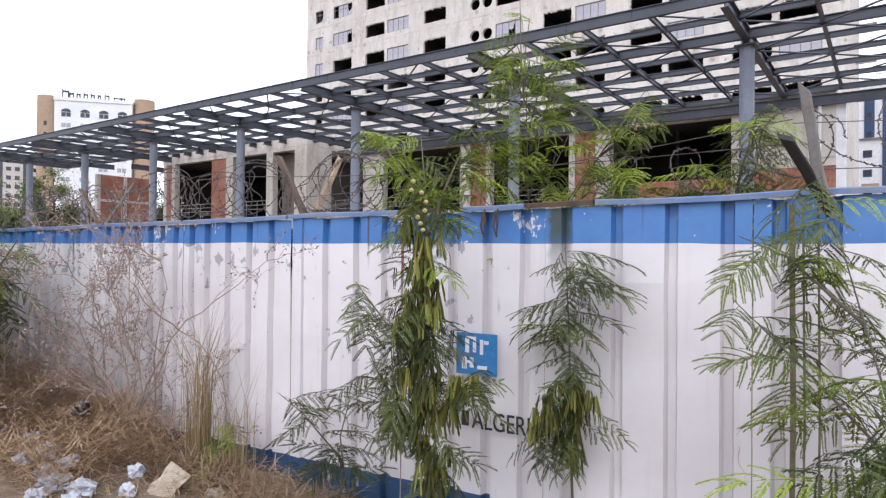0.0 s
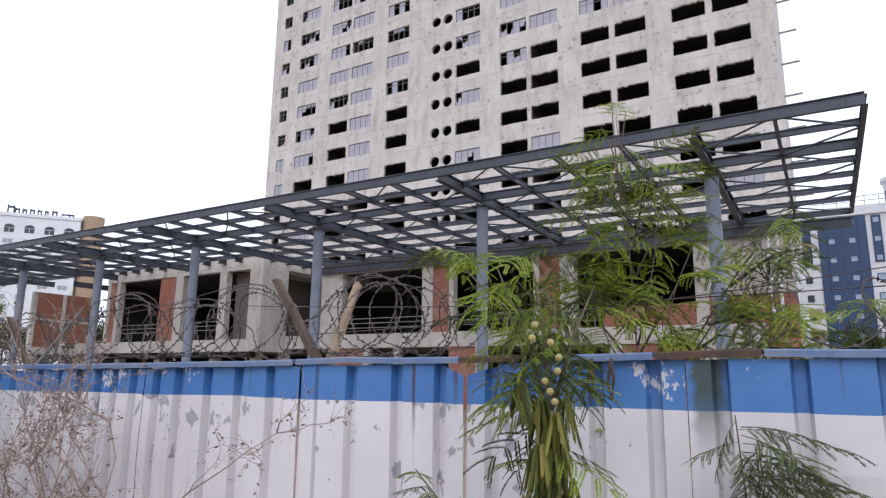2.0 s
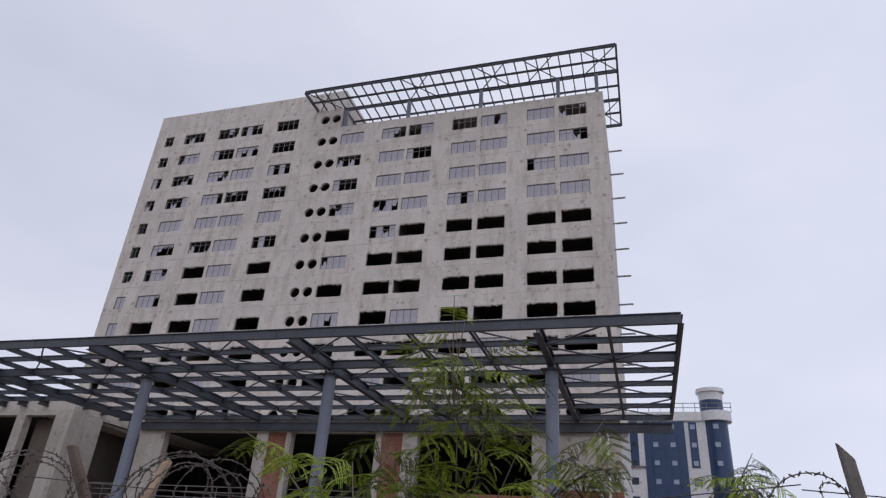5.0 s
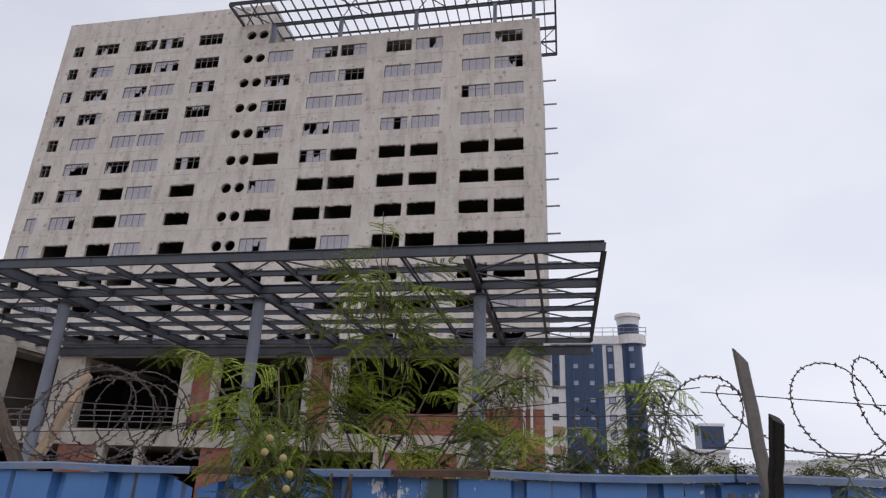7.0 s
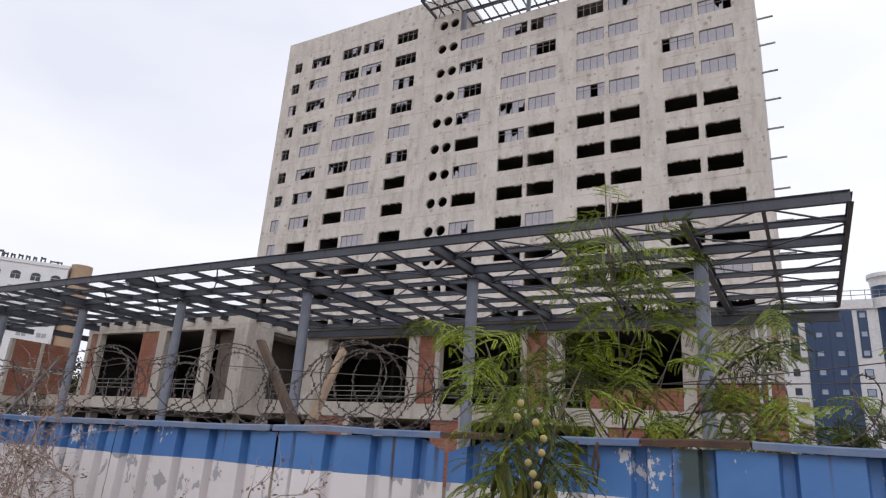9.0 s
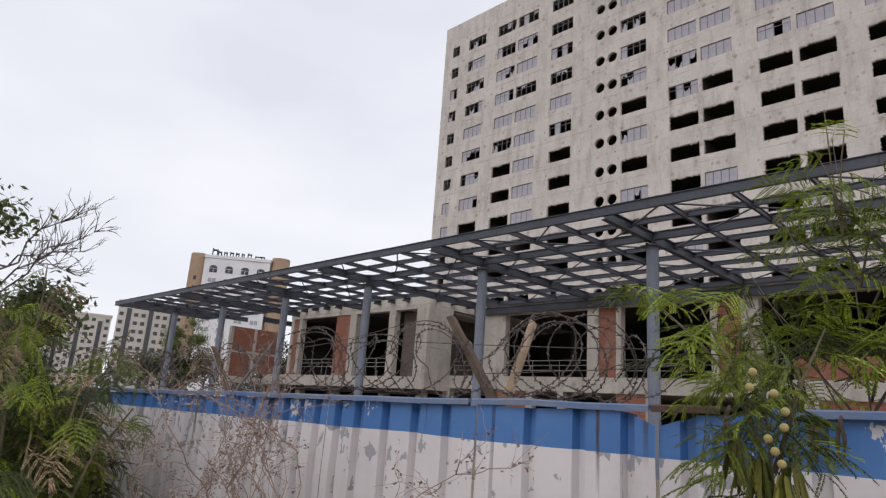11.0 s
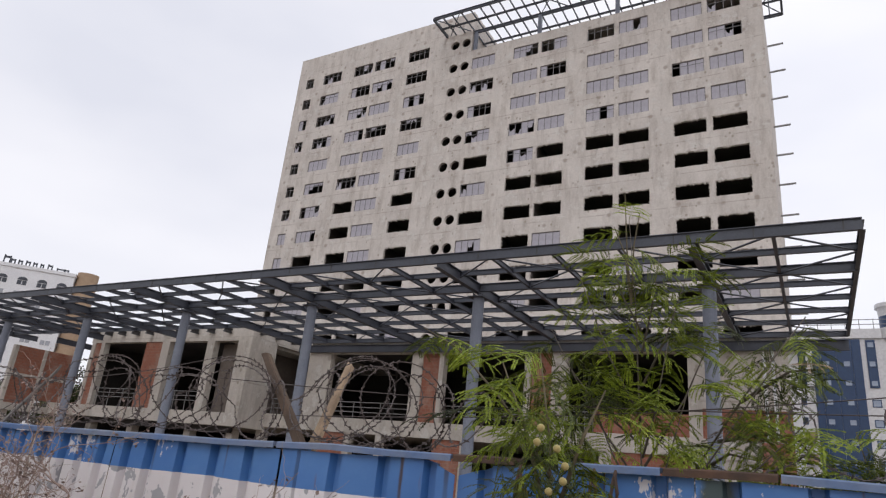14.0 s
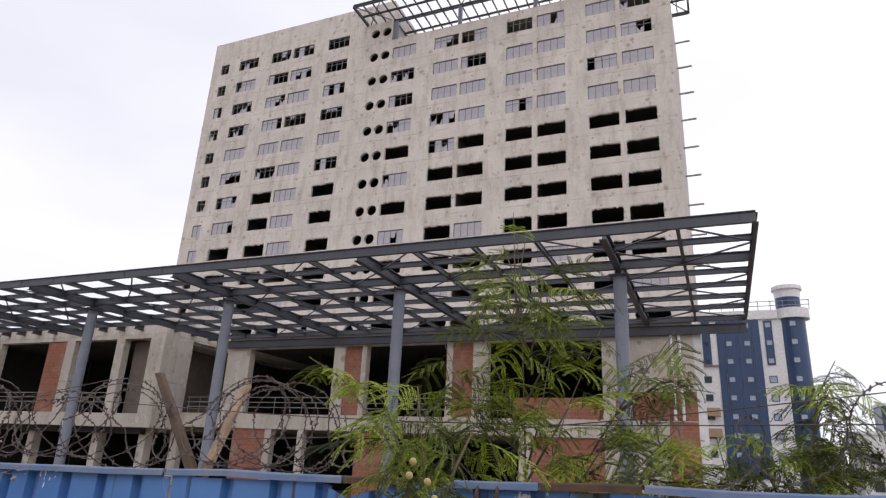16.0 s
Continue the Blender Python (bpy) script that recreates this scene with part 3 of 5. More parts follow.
for x0, x1 in ((PX0, -26.2), (0.0, PX1), (-18.6, -15.4), (-10.6, -7.4), (-5.8, -2.6)):
    for y0, y1 in ((PY0, 27.9), (32.3, PY1)):
        bm = bmesh.new()
        beam(bm, (x0, y0, PZ), (x1, y1, PZ), 0.08, 0.08)
        beam(bm, (x1, y0, PZ), (x0, y1, PZ), 0.08, 0.08)
        part("brace", bm, MAT_STEEL, perg)
for k in range(11):
    bm = bmesh.new()
    z = STUB_Z - PITCH * k
    beam(bm, (TX1, 36.3, z), (3.15, 36.3, z + 0.02), 0.12, 0.14)
    part("floor_bar", bm, MAT_RAIL, tower, "steel bar stub at a floor edge")

# ---- podium ----
podium = thing("podium_building", "two-storey unfinished concrete podium with red hollow brick infill", "building")
PR, PL = 9.6, 7.2


def pod(name, rows, mat):
    return part(name, boxes(*rows), mat, podium)


# right wing
pod("floor_slab", [(-29.2, 2.05, PR, 27.5, 3.37, 4.24)], MAT_PLASTER)
pod("roof_beam", [(-26.1, 2.05, PR + 0.05, PR + 0.45, 8.25, 9.0)], MAT_PLASTER)
pod("roof_slab", [(-26.1, 2.05, PR + 0.45, 27.5, 8.7, 9.1), (-46.6, -29.6, PL + 0.5, 27.5, 8.69, 9.09), (-29.2, -26.1, 12.6, 27.5, 8.7, 9.1)], MAT_PLASTER)
for a, b in ((-26.1, -24.3), (-18.05, -17.3), (-16.15, -15.85), (-10.75, -10.4), (-9.2, -8.35), (-2.3, -1.7)):
    pod("pier", [(a, b, PR, PR + 0.5, 4.24, 8.25)], MAT_PLASTER)
for a, b in ((-17.3, -16.15), (-10.4, -9.2)):
    pod("brick_infill", [(a, b, PR + 0.1, PR + 0.4, 4.24, 8.25)], MAT_BRICK)
pod("end_wall", [(-1.7, 2.05, PR, PR + 0.4, 5.6, 8.25)], MAT_PLASTER)
pod("brick_infill", [(-6.9, -2.3, PR + 0.1, PR + 0.4, 4.24, 5.3)], MAT_BRICK)
pod("brick_infill", [(-1.7, 2.05, PR + 0.04, PR + 0.4, 4.24, 5.6)], MAT_BRICK)
pod("brick_facing", [(0.75, 2.03, PR - 0.06, PR - 0.004, 1.6, 4.2)], MAT_BRICK)
pod("end_wall", [(1.75, 2.05, PR + 0.5, 27.5, -0.2, 8.7)], MAT_PLASTER)
# ground storey, right wing
for a, b in ((-29.8, -29.1), (-22.45, -22.0), (-20.1, -19.7), (-14.4, -13.9), (-6.6, -6.0), (-2.3, -1.7), (0.2, 0.7)):
    pod("pier", [(a, b, PR + 0.05, PR + 0.5, -0.2, 3.37)], MAT_PLASTER)
for a, b in ((-24.9, -22.45), (-16.2, -14.4), (-6.0, -2.3), (0.7, 2.0)):
    pod("brick_infill", [(a, b, PR + 0.12, PR + 0.4, -0.2, 3.37)], MAT_BRICK)
pod("plaster_panel", [(-1.7, 0.2, PR + 0.1, PR + 0.4, -0.2, 3.37)], MAT_PLASTER)
# left wing, thrust forward on a cantilever
pod("floor_slab", [(-50.3, -29.205, PL, 27.5, 3.13, 3.95)], MAT_PLASTER)
pod("roof_beam", [(-46.6, -30.4, PL + 0.02, PL + 0.5, 8.68, 9.8)], MAT_PLASTER)
pod("side_wall", [(-30.4, -29.2, PL, PR + 0.05, 3.955, 9.95)], MAT_PLASTER)
pod("header_beam", [(-29.6, -29.2, PR + 0.05, 20.9, 8.85, 9.9)], MAT_PLASTER)
for a, b in ((-46.5, -46.1), (-45.3, -44.9), (-38.1, -37.3), (-33.4, -32.7)):
    pod("pier", [(a, b, PL + 0.02, PL + 0.5, 3.95, 8.68)], MAT_PLASTER)
for a, b in ((-46.1, -45.3), (-40.0, -38.1)):
    pod("brick_infill", [(a, b, PL + 0.1, PL + 0.4, 3.95, 8.68)], MAT_BRICK)
pod("room_wall", [(-32.7, -31.0, PL + 0.9, PL + 1.1, 3.95, 8.68)], MAT_DIM)
pod("room_wall", [(-31.6, -31.4, PR + 0.06, 20.9, 3.96, 8.88)], MAT_DIM)
pod("corner_pier", [(2.05, 2.42, PR + 0.02, PR + 0.5, -0.2, 8.7)], MAT_WHITE)
for x in (1.05, 1.42):
    bm = bmesh.new()
    tube(bm, [(x, PR - 0.09, 4.26), (x, PR - 0.09, 8.6)], 0.07, 10)
    part("downpipe", bm, MAT_WHITE, podium, "pale plastic rainwater pipe")
pod("balcony_slab", [(-50.9, -49.8, 3.4, PL - 0.005, 3.0, 3.52)], MAT_PLASTER)
for a, b in ((3.72, 5.7), (5.98, 8.2)):
    pod("brick_wall", [(-50.3, -50.02, a, b, 3.96 if b > 7 else 3.525, 7.8)], MAT_BRICK)
    pod("tie_beam", [(-50.34, -49.98, a + 0.002, b - 0.002, 5.55, 5.75)], MAT_PLASTER)
for a, b in ((3.45, 3.718), (5.702, 5.978)):
    pod("pier", [(-50.36, -49.96, a, b, 3.525, 7.8)], MAT_PLASTER)
pod("pier", [(-50.6, -50.1, 3.8, 4.3, -0.2, 2.998)], MAT_PLASTER)
for x in (-49.4, -46.2, -41.2, -35.0, -30.9):
    pod("pier", [(x - 0.3, x + 0.3, PL + 1.2, PL + 1.8, -0.2, 3.13)], MAT_PLASTER)
# Two walls added to shut off daylight showing through the left wing.
pod("cross_wall", [(-46.6, -46.4, PL + 0.5, 21.0, 3.96, 8.685)], MAT_ROOM_SHADE)
pod("end_wall", [(-46.8, -46.6, PL + 0.3, 21.3, -0.2, 3.12)], MAT_ROOM_SHADE)
# Added near-black sheets under the roof slabs: ceiling shade as colour.
pod("shade_ceiling", [(-26.0, 1.7, PR + 0.51, 20.9, 8.60, 8.68), (-46.3, -31.7, PL + 0.52, 20.9, 8.60, 8.68)], MAT_ROOM_SHADE)
pod("soffit_beam", [(-46.0, -30.6, PL + 0.7, PL + 1.1, 2.75, 3.125)], MAT_ROOM_SHADE)
pod("rear_wall", [(-46.4, 1.75, 21.0, 21.3, -0.2, 8.685)], MAT_ROOM_SHADE)
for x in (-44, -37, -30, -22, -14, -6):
    pod("cross_wall", [(x - 0.1, x + 0.1, 14.0, 21.0, -0.2, 3.2), (x - 0.1, x + 0.1, 14.0, 20.99, 4.26, 8.59)], MAT_ROOM_SHADE)
# stub rafters between the canopy and the wall
for k in range(10):
    x = -45.9 + 1.62 * k
    bm = bmesh.new()
    ibeam(bm, (x, PL - 0.6, 9.34), (x, PL + 0.015, 9.34), 0.24, 0.30, 0.06)
    part("bracket", bm, MAT_BLACKENED, podium)
for y in (7.9, 9.4, 11.0):
    bm = bmesh.new()
    ibeam(bm, (-29.205, y, 9.34), (-28.7, y, 9.34), 0.24, 0.30, 0.06)
    part("bracket", bm, MAT_BLACKENED, podium)
for a, b, y in ((-44.9, -40.0, PL), (-37.3, -33.4, PL), (-24.3, -18.05, PR), (-15.85, -10.75, PR), (-8.35, -6.9, PR), (-29.1, -26.1, PR)):
    rail = new("guard_rail")
    rail.parent = podium
    for z in (0.45, 0.75, 1.05):
        bm = bmesh.new()
        tube(bm, [(a, y + 0.3, 4.2 + z), (b, y + 0.3, 4.2 + z)], 0.025, 6)
        part("rail_bar", bm, MAT_RAIL, rail)
    for j in range(4):
        x = a + 0.1 + (b - a - 0.2) * j / 3
        bm = bmesh.new()
        tube(bm, [(x, y + 0.3, 3.96), (x, y + 0.3, 5.27)], 0.025, 6)
        part("rail_post", bm, MAT_RAIL, rail)

# ---- canopy ----
canopy = thing("steel_canopy", "grey-blue painted steel canopy frame on round columns", "canopy")
CZ, CY0, CY1, CX0, CX1 = 9.1, -3.75, 9.5, -58.2, 4.45
LEFT_REAR = 5.0
LINES = (CY0, -1.75, 0.0, 1.9, 3.8, 5.7, 7.6, CY1)
for k in range(7):
    x = -9.0 * k
    bm = bmesh.new()
    cylinder(bm, x, 0, -0.2, 8.62, 0.24, 20)
    part("column", bm, MAT_COLUMN, canopy, smooth=False)
    bm = bmesh.new()
    box(bm, x - 0.36, x + 0.36, -0.36, 0.36, 8.62, 8.66)
    for a in (0.12, -0.12):
        box(bm, x + a - 0.015, x + a + 0.015, -0.32, 0.32, 8.66, 8.78)
    part("column_head", bm, MAT_STEEL, canopy)
    bm = bmesh.new()
    ibeam(bm, (x, CY0 + 0.1, CZ - 0.08), (x, CY1 if x > -28 else 7.0, CZ - 0.08), 0.24, 0.42, 0.03)
    part("main_rafter", bm, MAT_STEEL, canopy)
for j, y in enumerate(LINES):
    bm = bmesh.new()
    if j == 0:
        ibeam(bm, (CX0, y, CZ), (CX1, y, CZ), 0.14, 0.36)
    elif j == 2:
        ibeam(bm, (CX0, y, CZ - 0.02), (CX1, y, CZ - 0.02), 0.18, 0.34)
    elif j == 7:
        ibeam(bm, (-27.0, y, CZ - 0.05), (CX1, y, CZ - 0.05), 0.12, 0.26)
    else:
        ibeam(bm, (CX0 if y < 4 else -27.0, y, CZ + 0.06), (CX1, y, CZ + 0.06), 0.12, 0.21)
    part("eave_beam" if j in (0, 7) else "purlin", bm, MAT_STEEL, canopy)
bm = bmesh.new()
ibeam(bm, (-27.0, CY1 - 0.05, 8.53), (CX1, CY1 - 0.05, 8.53), 0.16, 0.46)
part("wall_beam", bm, MAT_STEEL, canopy)
bm = bmesh.new()
ibeam(bm, (-47.6, LEFT_REAR, 8.45), (-47.6, 10.5, 8.45), 0.16, 0.42)
part("wall_beam", bm, MAT_STEEL, canopy)
bm = bmesh.new()
ibeam(bm, (CX0, LEFT_REAR, CZ), (-27.0, LEFT_REAR, CZ), 0.12, 0.26)
part("eave_beam", bm, MAT_STEEL, canopy)
sub = [-9.0 * k - 2.25 * j for k in range(7) for j in (1, 2, 3)] + [2.25]
for x in sub:
    if x > CX0:
        bm = bmesh.new()
        ibeam(bm, (x, CY0 + 0.1, CZ - 0.03), (x, CY1 if x > -27 else LEFT_REAR, CZ - 0.03), 0.10, 0.20)
        part("rafter", bm, MAT_STEEL, canopy)
for x, y1 in ((CX0, LEFT_REAR), (CX1, CY1)):
    bm = bmesh.new()
    ibeam(bm, (x, CY0 + 0.08, CZ), (x, y1, CZ), 0.13, 0.32)
    part("end_beam", bm, MAT_STEEL, canopy)
bm = boxes((-0.02, 0.02, -0.012, 0.0, -0.155, 0.155))
stiffener = bpy.data.meshes.new("stiffener")
bm.to_mesh(stiffener)
bm.free()
stiffener.materials.append(MAT_BLACKENED)
for k in range(28):
    share("stiffener", stiffener, canopy, Matrix.Translation((4.0 - 2.25 * k, CY0 - 0.0125, CZ)))
grid = sorted([x for x in sub if x > CX0] + [-9.0 * k for k in range(7)] + [CX0, CX1])
for i, (x0, x1) in enumerate(zip(grid, grid[1:])):
    for j in range(7):
        if (x0 < -27.1 and j > 3) or (i + 2 * j) % 3 == 0 and x1 < 1:
            continue
        a, b = (x0, x1) if (i + j) % 2 else (x1, x0)
        bm = bmesh.new()
        tube(bm, [(a, LINES[j], CZ - 0.1), (b, LINES[j + 1], CZ - 0.1)], 0.035, 5)
        part("brace_rod", bm, MAT_STEEL, canopy)

# ---- hoarding fence ----


def fence_top(x):
    return 1.66 + 0.016 * (x - 0.7)


fence = thing("hoarding_fence", "white and blue painted ribbed sheet metal hoarding, flaking and rusty", "fence")
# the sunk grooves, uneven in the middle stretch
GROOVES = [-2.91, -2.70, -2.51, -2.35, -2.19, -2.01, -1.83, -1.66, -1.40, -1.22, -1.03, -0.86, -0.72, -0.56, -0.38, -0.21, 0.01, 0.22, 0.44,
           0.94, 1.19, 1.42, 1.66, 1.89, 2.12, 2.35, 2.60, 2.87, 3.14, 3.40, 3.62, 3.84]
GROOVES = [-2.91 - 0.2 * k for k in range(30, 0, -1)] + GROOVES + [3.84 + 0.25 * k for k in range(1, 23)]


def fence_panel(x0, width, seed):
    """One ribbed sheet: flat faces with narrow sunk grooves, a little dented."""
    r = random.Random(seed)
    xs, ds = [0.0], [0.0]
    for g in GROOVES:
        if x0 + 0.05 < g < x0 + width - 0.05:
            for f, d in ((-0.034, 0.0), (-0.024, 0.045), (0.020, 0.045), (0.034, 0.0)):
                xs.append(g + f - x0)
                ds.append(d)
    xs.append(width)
    ds.append(0.0)
    lean, turn = r.uniform(-0.012, 0.012), r.uniform(-0.012, 0.012)
    off = r.uniform(-0.006, 0.006)
    bm = bmesh.new()
    rows = 15
    grid = []
    for j in range(rows):
        u = j / (rows - 1)
        line = []
        for x, d in zip(xs, ds):
            wx = x0 + x
            top = fence_top(wx) - 0.012 - 0.055 * math.exp(-((wx - 1.55) / 0.09) ** 2) + 0.008 * noise.noise((wx * 4, 2.2, seed))
            z = -0.2 + (top + 0.2) * u
            dent = 0.012 * noise.noise((wx * 2.3, z * 2.0, 5)) + 0.007 * noise.noise((wx * 6, z * 5, 9))
            line.append(bm.verts.new((wx, fence_y(wx) + d + off + lean * u + turn * (x / width - 0.5) + dent, z)))
        grid.append(line)
    for a, b in zip(grid, grid[1:]):
        for k in range(len(xs) - 1):
            bm.faces.new((a[k], a[k + 1], b[k + 1], b[k]))
    ob = part("sheet_panel", bm, MAT_FENCE, fence)
    so = ob.modifiers.new("gauge", "SOLIDIFY")
    so.thickness, so.offset = 0.003, 1
    return ob


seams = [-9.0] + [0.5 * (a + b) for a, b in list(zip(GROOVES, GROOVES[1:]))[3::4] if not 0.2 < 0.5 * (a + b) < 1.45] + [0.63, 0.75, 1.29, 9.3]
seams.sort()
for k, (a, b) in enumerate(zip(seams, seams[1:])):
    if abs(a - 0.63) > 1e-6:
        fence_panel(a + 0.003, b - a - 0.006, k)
for x in (-8.2, -4.6, -1.53, 0.69, 3.72, 6.9):
    y = fence_y(x)
    part("post", boxes((x - 0.045, x + 0.045, y - 0.012 if abs(x - 0.69) < 0.01 else y + 0.065, y + 0.12, -0.2, fence_top(x) + 0.005)), MAT_FENCE, fence)
for x0, x1, mat in ((-9.0, -6.1, MAT_CAP), (-6.1, -3.3, MAT_CAP), (-3.28, -1.45, MAT_CAP), (-1.43, 0.6, MAT_CAP), (0.62, 1.52, MAT_CAP), (1.53, 1.80, MAT_RUST), (1.98, 2.36, MAT_CAP),
                    (2.37, 2.75, MAT_RUST), (2.76, 3.7, MAT_CAP), (3.71, 6.8, MAT_CAP), (6.82, 9.5, MAT_CAP)):
    bm = bmesh.new()
    n = max(2, int((x1 - x0) / 0.3))
    rings = []
    for k in range(n + 1):
        q = x0 + (x1 - x0) * k / n
        y, z = fence_y(q) + 0.02, fence_top(q) + 0.014 + 0.012 * noise.noise((q * 1.7, 0, 4))
        rings.append([bm.verts.new((q, y + u, z + v)) for u, v in ((-0.05, -0.024), (-0.05, 0.0), (-0.044, 0.006), (0.05, 0.006), (0.05, -0.012), (-0.043, -0.012), (-0.043, -0.024))])
    for r0, r1 in zip(rings, rings[1:]):
        for k in range(7):
            bm.faces.new((r0[k], r0[(k + 1) % 7], r1[(k + 1) % 7], r1[k]))
    bm.faces.new(rings[0][::-1])
    bm.faces.new(rings[-1])
    part("cap_rail", bm, mat, fence)
for x in (1.83, 2.12, 2.2):
    bm = bmesh.new()
    y = fence_y(x) - 0.04
    tube(bm, [(x, y + 0.03, 1.70), (x, y, 1.66), (x + 0.012, y - 0.01, 1.60), (x, y, 1.52), (x - 0.014, y - 0.01, 1.58), (x - 0.004, y, 1.655)], 0.007, 6)
    part("wire_tie", bm, MAT_RUST, fence, "rusty wire tie looped over the rail")

# painted sign on the sheets
sign = thing("painted_sign", "faded blue square notice with white marks above black lettering", "sign")
FT = pose(2.105, fence_y(2.105) - 0.022, 0.84, 0, 0, 5.7)
sign.matrix_world = FT
part("blue_square", boxes((-0.16, 0.10, -0.012, -0.004, -0.12, 0.12)), MAT_SIGN, sign)
for a, b, c, d in ((-0.10, -0.075, 0.0, 0.09), (-0.05, -0.03, 0.01, 0.09), (-0.10, -0.03, 0.085, 0.1), (-0.005, 0.015, 0.0, 0.085), (0.02, 0.05, 0.06, 0.08), (-0.12, -0.09, -0.09, -0.02),
                   (-0.07, -0.045, -0.08, -0.02), (-0.12, -0.045, -0.055, -0.04), (-0.02, 0.04, -0.085, -0.065)):
    part("white_mark", boxes((a, b, -0.016, -0.012, c, d)), MAT_WHITE, sign)
txt = bpy.data.curves.new("lettering", "FONT")
txt.body, txt.size, txt.extrude, txt.align_x = "ALGERIE", 0.15, 0.003, "LEFT"
txt.materials.append(MAT_INK)
letters = new("lettering", txt)
letters.parent = sign
letters.matrix_local = Matrix.Translation((-0.055, -0.008, -0.43)) @ Matrix.Rotation(radians(90), 4, "X") @ Matrix.Diagonal((0.75, 1, 1, 1))
part("letter_bar", boxes((-0.12, -0.075, -0.014, -0.006, -0.42, -0.335)), MAT_INK, sign)

# ---- stakes and razor wire ----


def stake(a, b, mat, label, thick=1.0):
    """A split timber stake, thinner at the tip, with a skewed sawn end."""
    a, b = Vector(a), Vector(b)
    bm = bmesh.new()
    d = (b - a).normalized()
    s = d.cross(Vector((0, 1, 0))).normalized()
    t = d.cross(s)
    rings = []
    for k in range(6):
        u = k / 5
        c = a + (b - a) * u + s * 0.006 * noise.noise((u * 4, a.x, 1))
        w, h = thick * (0.027 - 0.003 * u), thick * (0.020 - 0.002 * u)
        q = [c + s * w * i + t * h * j + (d * 0.03 * i if k == 5 else Vector()) for i, j in ((-1, -0.7), (-0.7, -1), (0.7, -1), (1, -0.7), (1, 0.7), (0.7, 1), (-0.7, 1), (-1, 0.7))]
        rings.append([bm.verts.new(p) for p in q])
    for r0, r1 in zip(rings, rings[1:]):
        for k in range(8):
            bm.faces.new((r0[k], r0[(k + 1) % 8], r1[(k + 1) % 8], r1[k]))
    bm.faces.new(rings[0][::-1])
    bm.faces.new(rings[-1])
    return tagged(part("fence_stake", bm, mat), label, "stake", "stakes on the fence")


stake((0.73, -20.82, 1.62), (0.0, -20.46, 2.19), MAT_WOOD, "leaning weathered grey-brown wooden stake tied to the fence post")
stake((0.72, -20.79, 1.62), (0.53, -20.30, 2.16), MAT_WOOD_PALE, "leaning pale split wooden stake tied to the fence post")
stake((-1.74, -20.98, 1.62), (-2.23, -20.92, 2.0), MAT_WOOD, "leaning weathered grey-brown wooden stake tied to the fence post", 0.8)
stake((-1.70, -20.98, 1.62), (-1.42, -20.86, 2.01), MAT_GREY_WOOD, "thin leaning pale grey wooden stake tied to the fence", 0.42)
stake((3.81, -20.64, 1.62), (3.735, -20.76, 2.165), MAT_GREY_WOOD, "upright grey wooden stake with razor wire", 0.88)
stake((3.83, -20.62, 1.62), (3.715, -21.17, 1.88), MAT_CHAR, "short dark charred wooden stake leaning out from the fence", 0.85)
for x, w in ((3.68, 0.012), (3.725, 0.005), (3.784, 0.005)):
    bm = bmesh.new()
    y = fence_y(x) - 0.05
    tube(bm, [(x, y, -0.2), (x + 0.008, y - 0.012, 0.7), (x - 0.004, y, 1.66)], w, 6)
    tagged(part("fence_rod", bm, MAT_STEM), "thin upright dark rod standing against the fence", "rod", "rods at the fence")


def razor_coil(rounds, seed, depth=0.10):
    """One length of razor wire that lies in rounds: each has a centre along the fence, a height and a radius."""
    rr = random.Random(seed)
    coil = thing("razor_wire", "loose coil of rusty razor wire on top of the fence", "wire", "razor wire coils", at=(0, 0, 0))
    n = 26
    pts = []
    for k in range((len(rounds) - 1) * n + 1):
        u = k / n
        i = min(int(u), len(rounds) - 2)
        f = u - i
        f = f * f * (3 - 2 * f)
        cx, cz, q = (a + (b - a) * f for a, b in zip(rounds[i], rounds[i + 1]))
        a = 6.28318 * u + 0.8 * seed
        q *= 1 + 0.16 * noise.noise((u * 1.7, seed, 0))
        x = cx + q * math.cos(a) + 0.03 * noise.noise((u * 3.1, seed, 5))
        z = cz + q * (0.94 + 0.1 * noise.noise((i * 0.7, seed, 2))) * math.sin(a) + 0.03 * noise.noise((u * 3, 3, seed))
        y = fence_y(x) + 0.2 + depth * math.sin(a + 1.1 * i) + 0.07 * noise.noise((u * 0.8, seed, 9))
        pts.append(Vector((x, y, max(z, fence_top(x) + 0.012))))
    bm = bmesh.new()
    tube(bm, pts, 0.0027, 5)
    part("coil", bm, MAT_WIRE, coil)
    bm = bmesh.new()
    left = 0.0
    for p, q in zip(pts, pts[1:]):
        d = q - p
        e = d.normalized()
        while left < d.length:
            c = p + e * left
            s = e.cross(Vector((rr.uniform(-1, 1), rr.uniform(-1, 1), rr.uniform(-1, 1)))).normalized()
            for way in (1, -1):
                v = [bm.verts.new(w) for w in (c - e * 0.009, c + e * 0.009, c + s * way * 0.013 + e * 0.010 * way, c + e.cross(s) * 0.005)]
                for f in ((0, 1, 2), (0, 2, 3), (1, 3, 2), (0, 3, 1)):
                    bm.faces.new([v[i] for i in f])
            left += rr.uniform(0.028, 0.036)
        left -= d.length
    ob = part("barb_row", bm, MAT_WIRE, coil)
    ob["kind"] = "stuff"
    return coil


def spread_rounds(x0, x1, count, cz, q, seed):
    rr = random.Random(seed)
    return [(x0 + (x1 - x0) * k / (count - 1) + rr.uniform(-0.06, 0.06), cz + rr.uniform(-0.02, 0.02), q * rr.uniform(0.75, 1.12)) for k in range(count)]


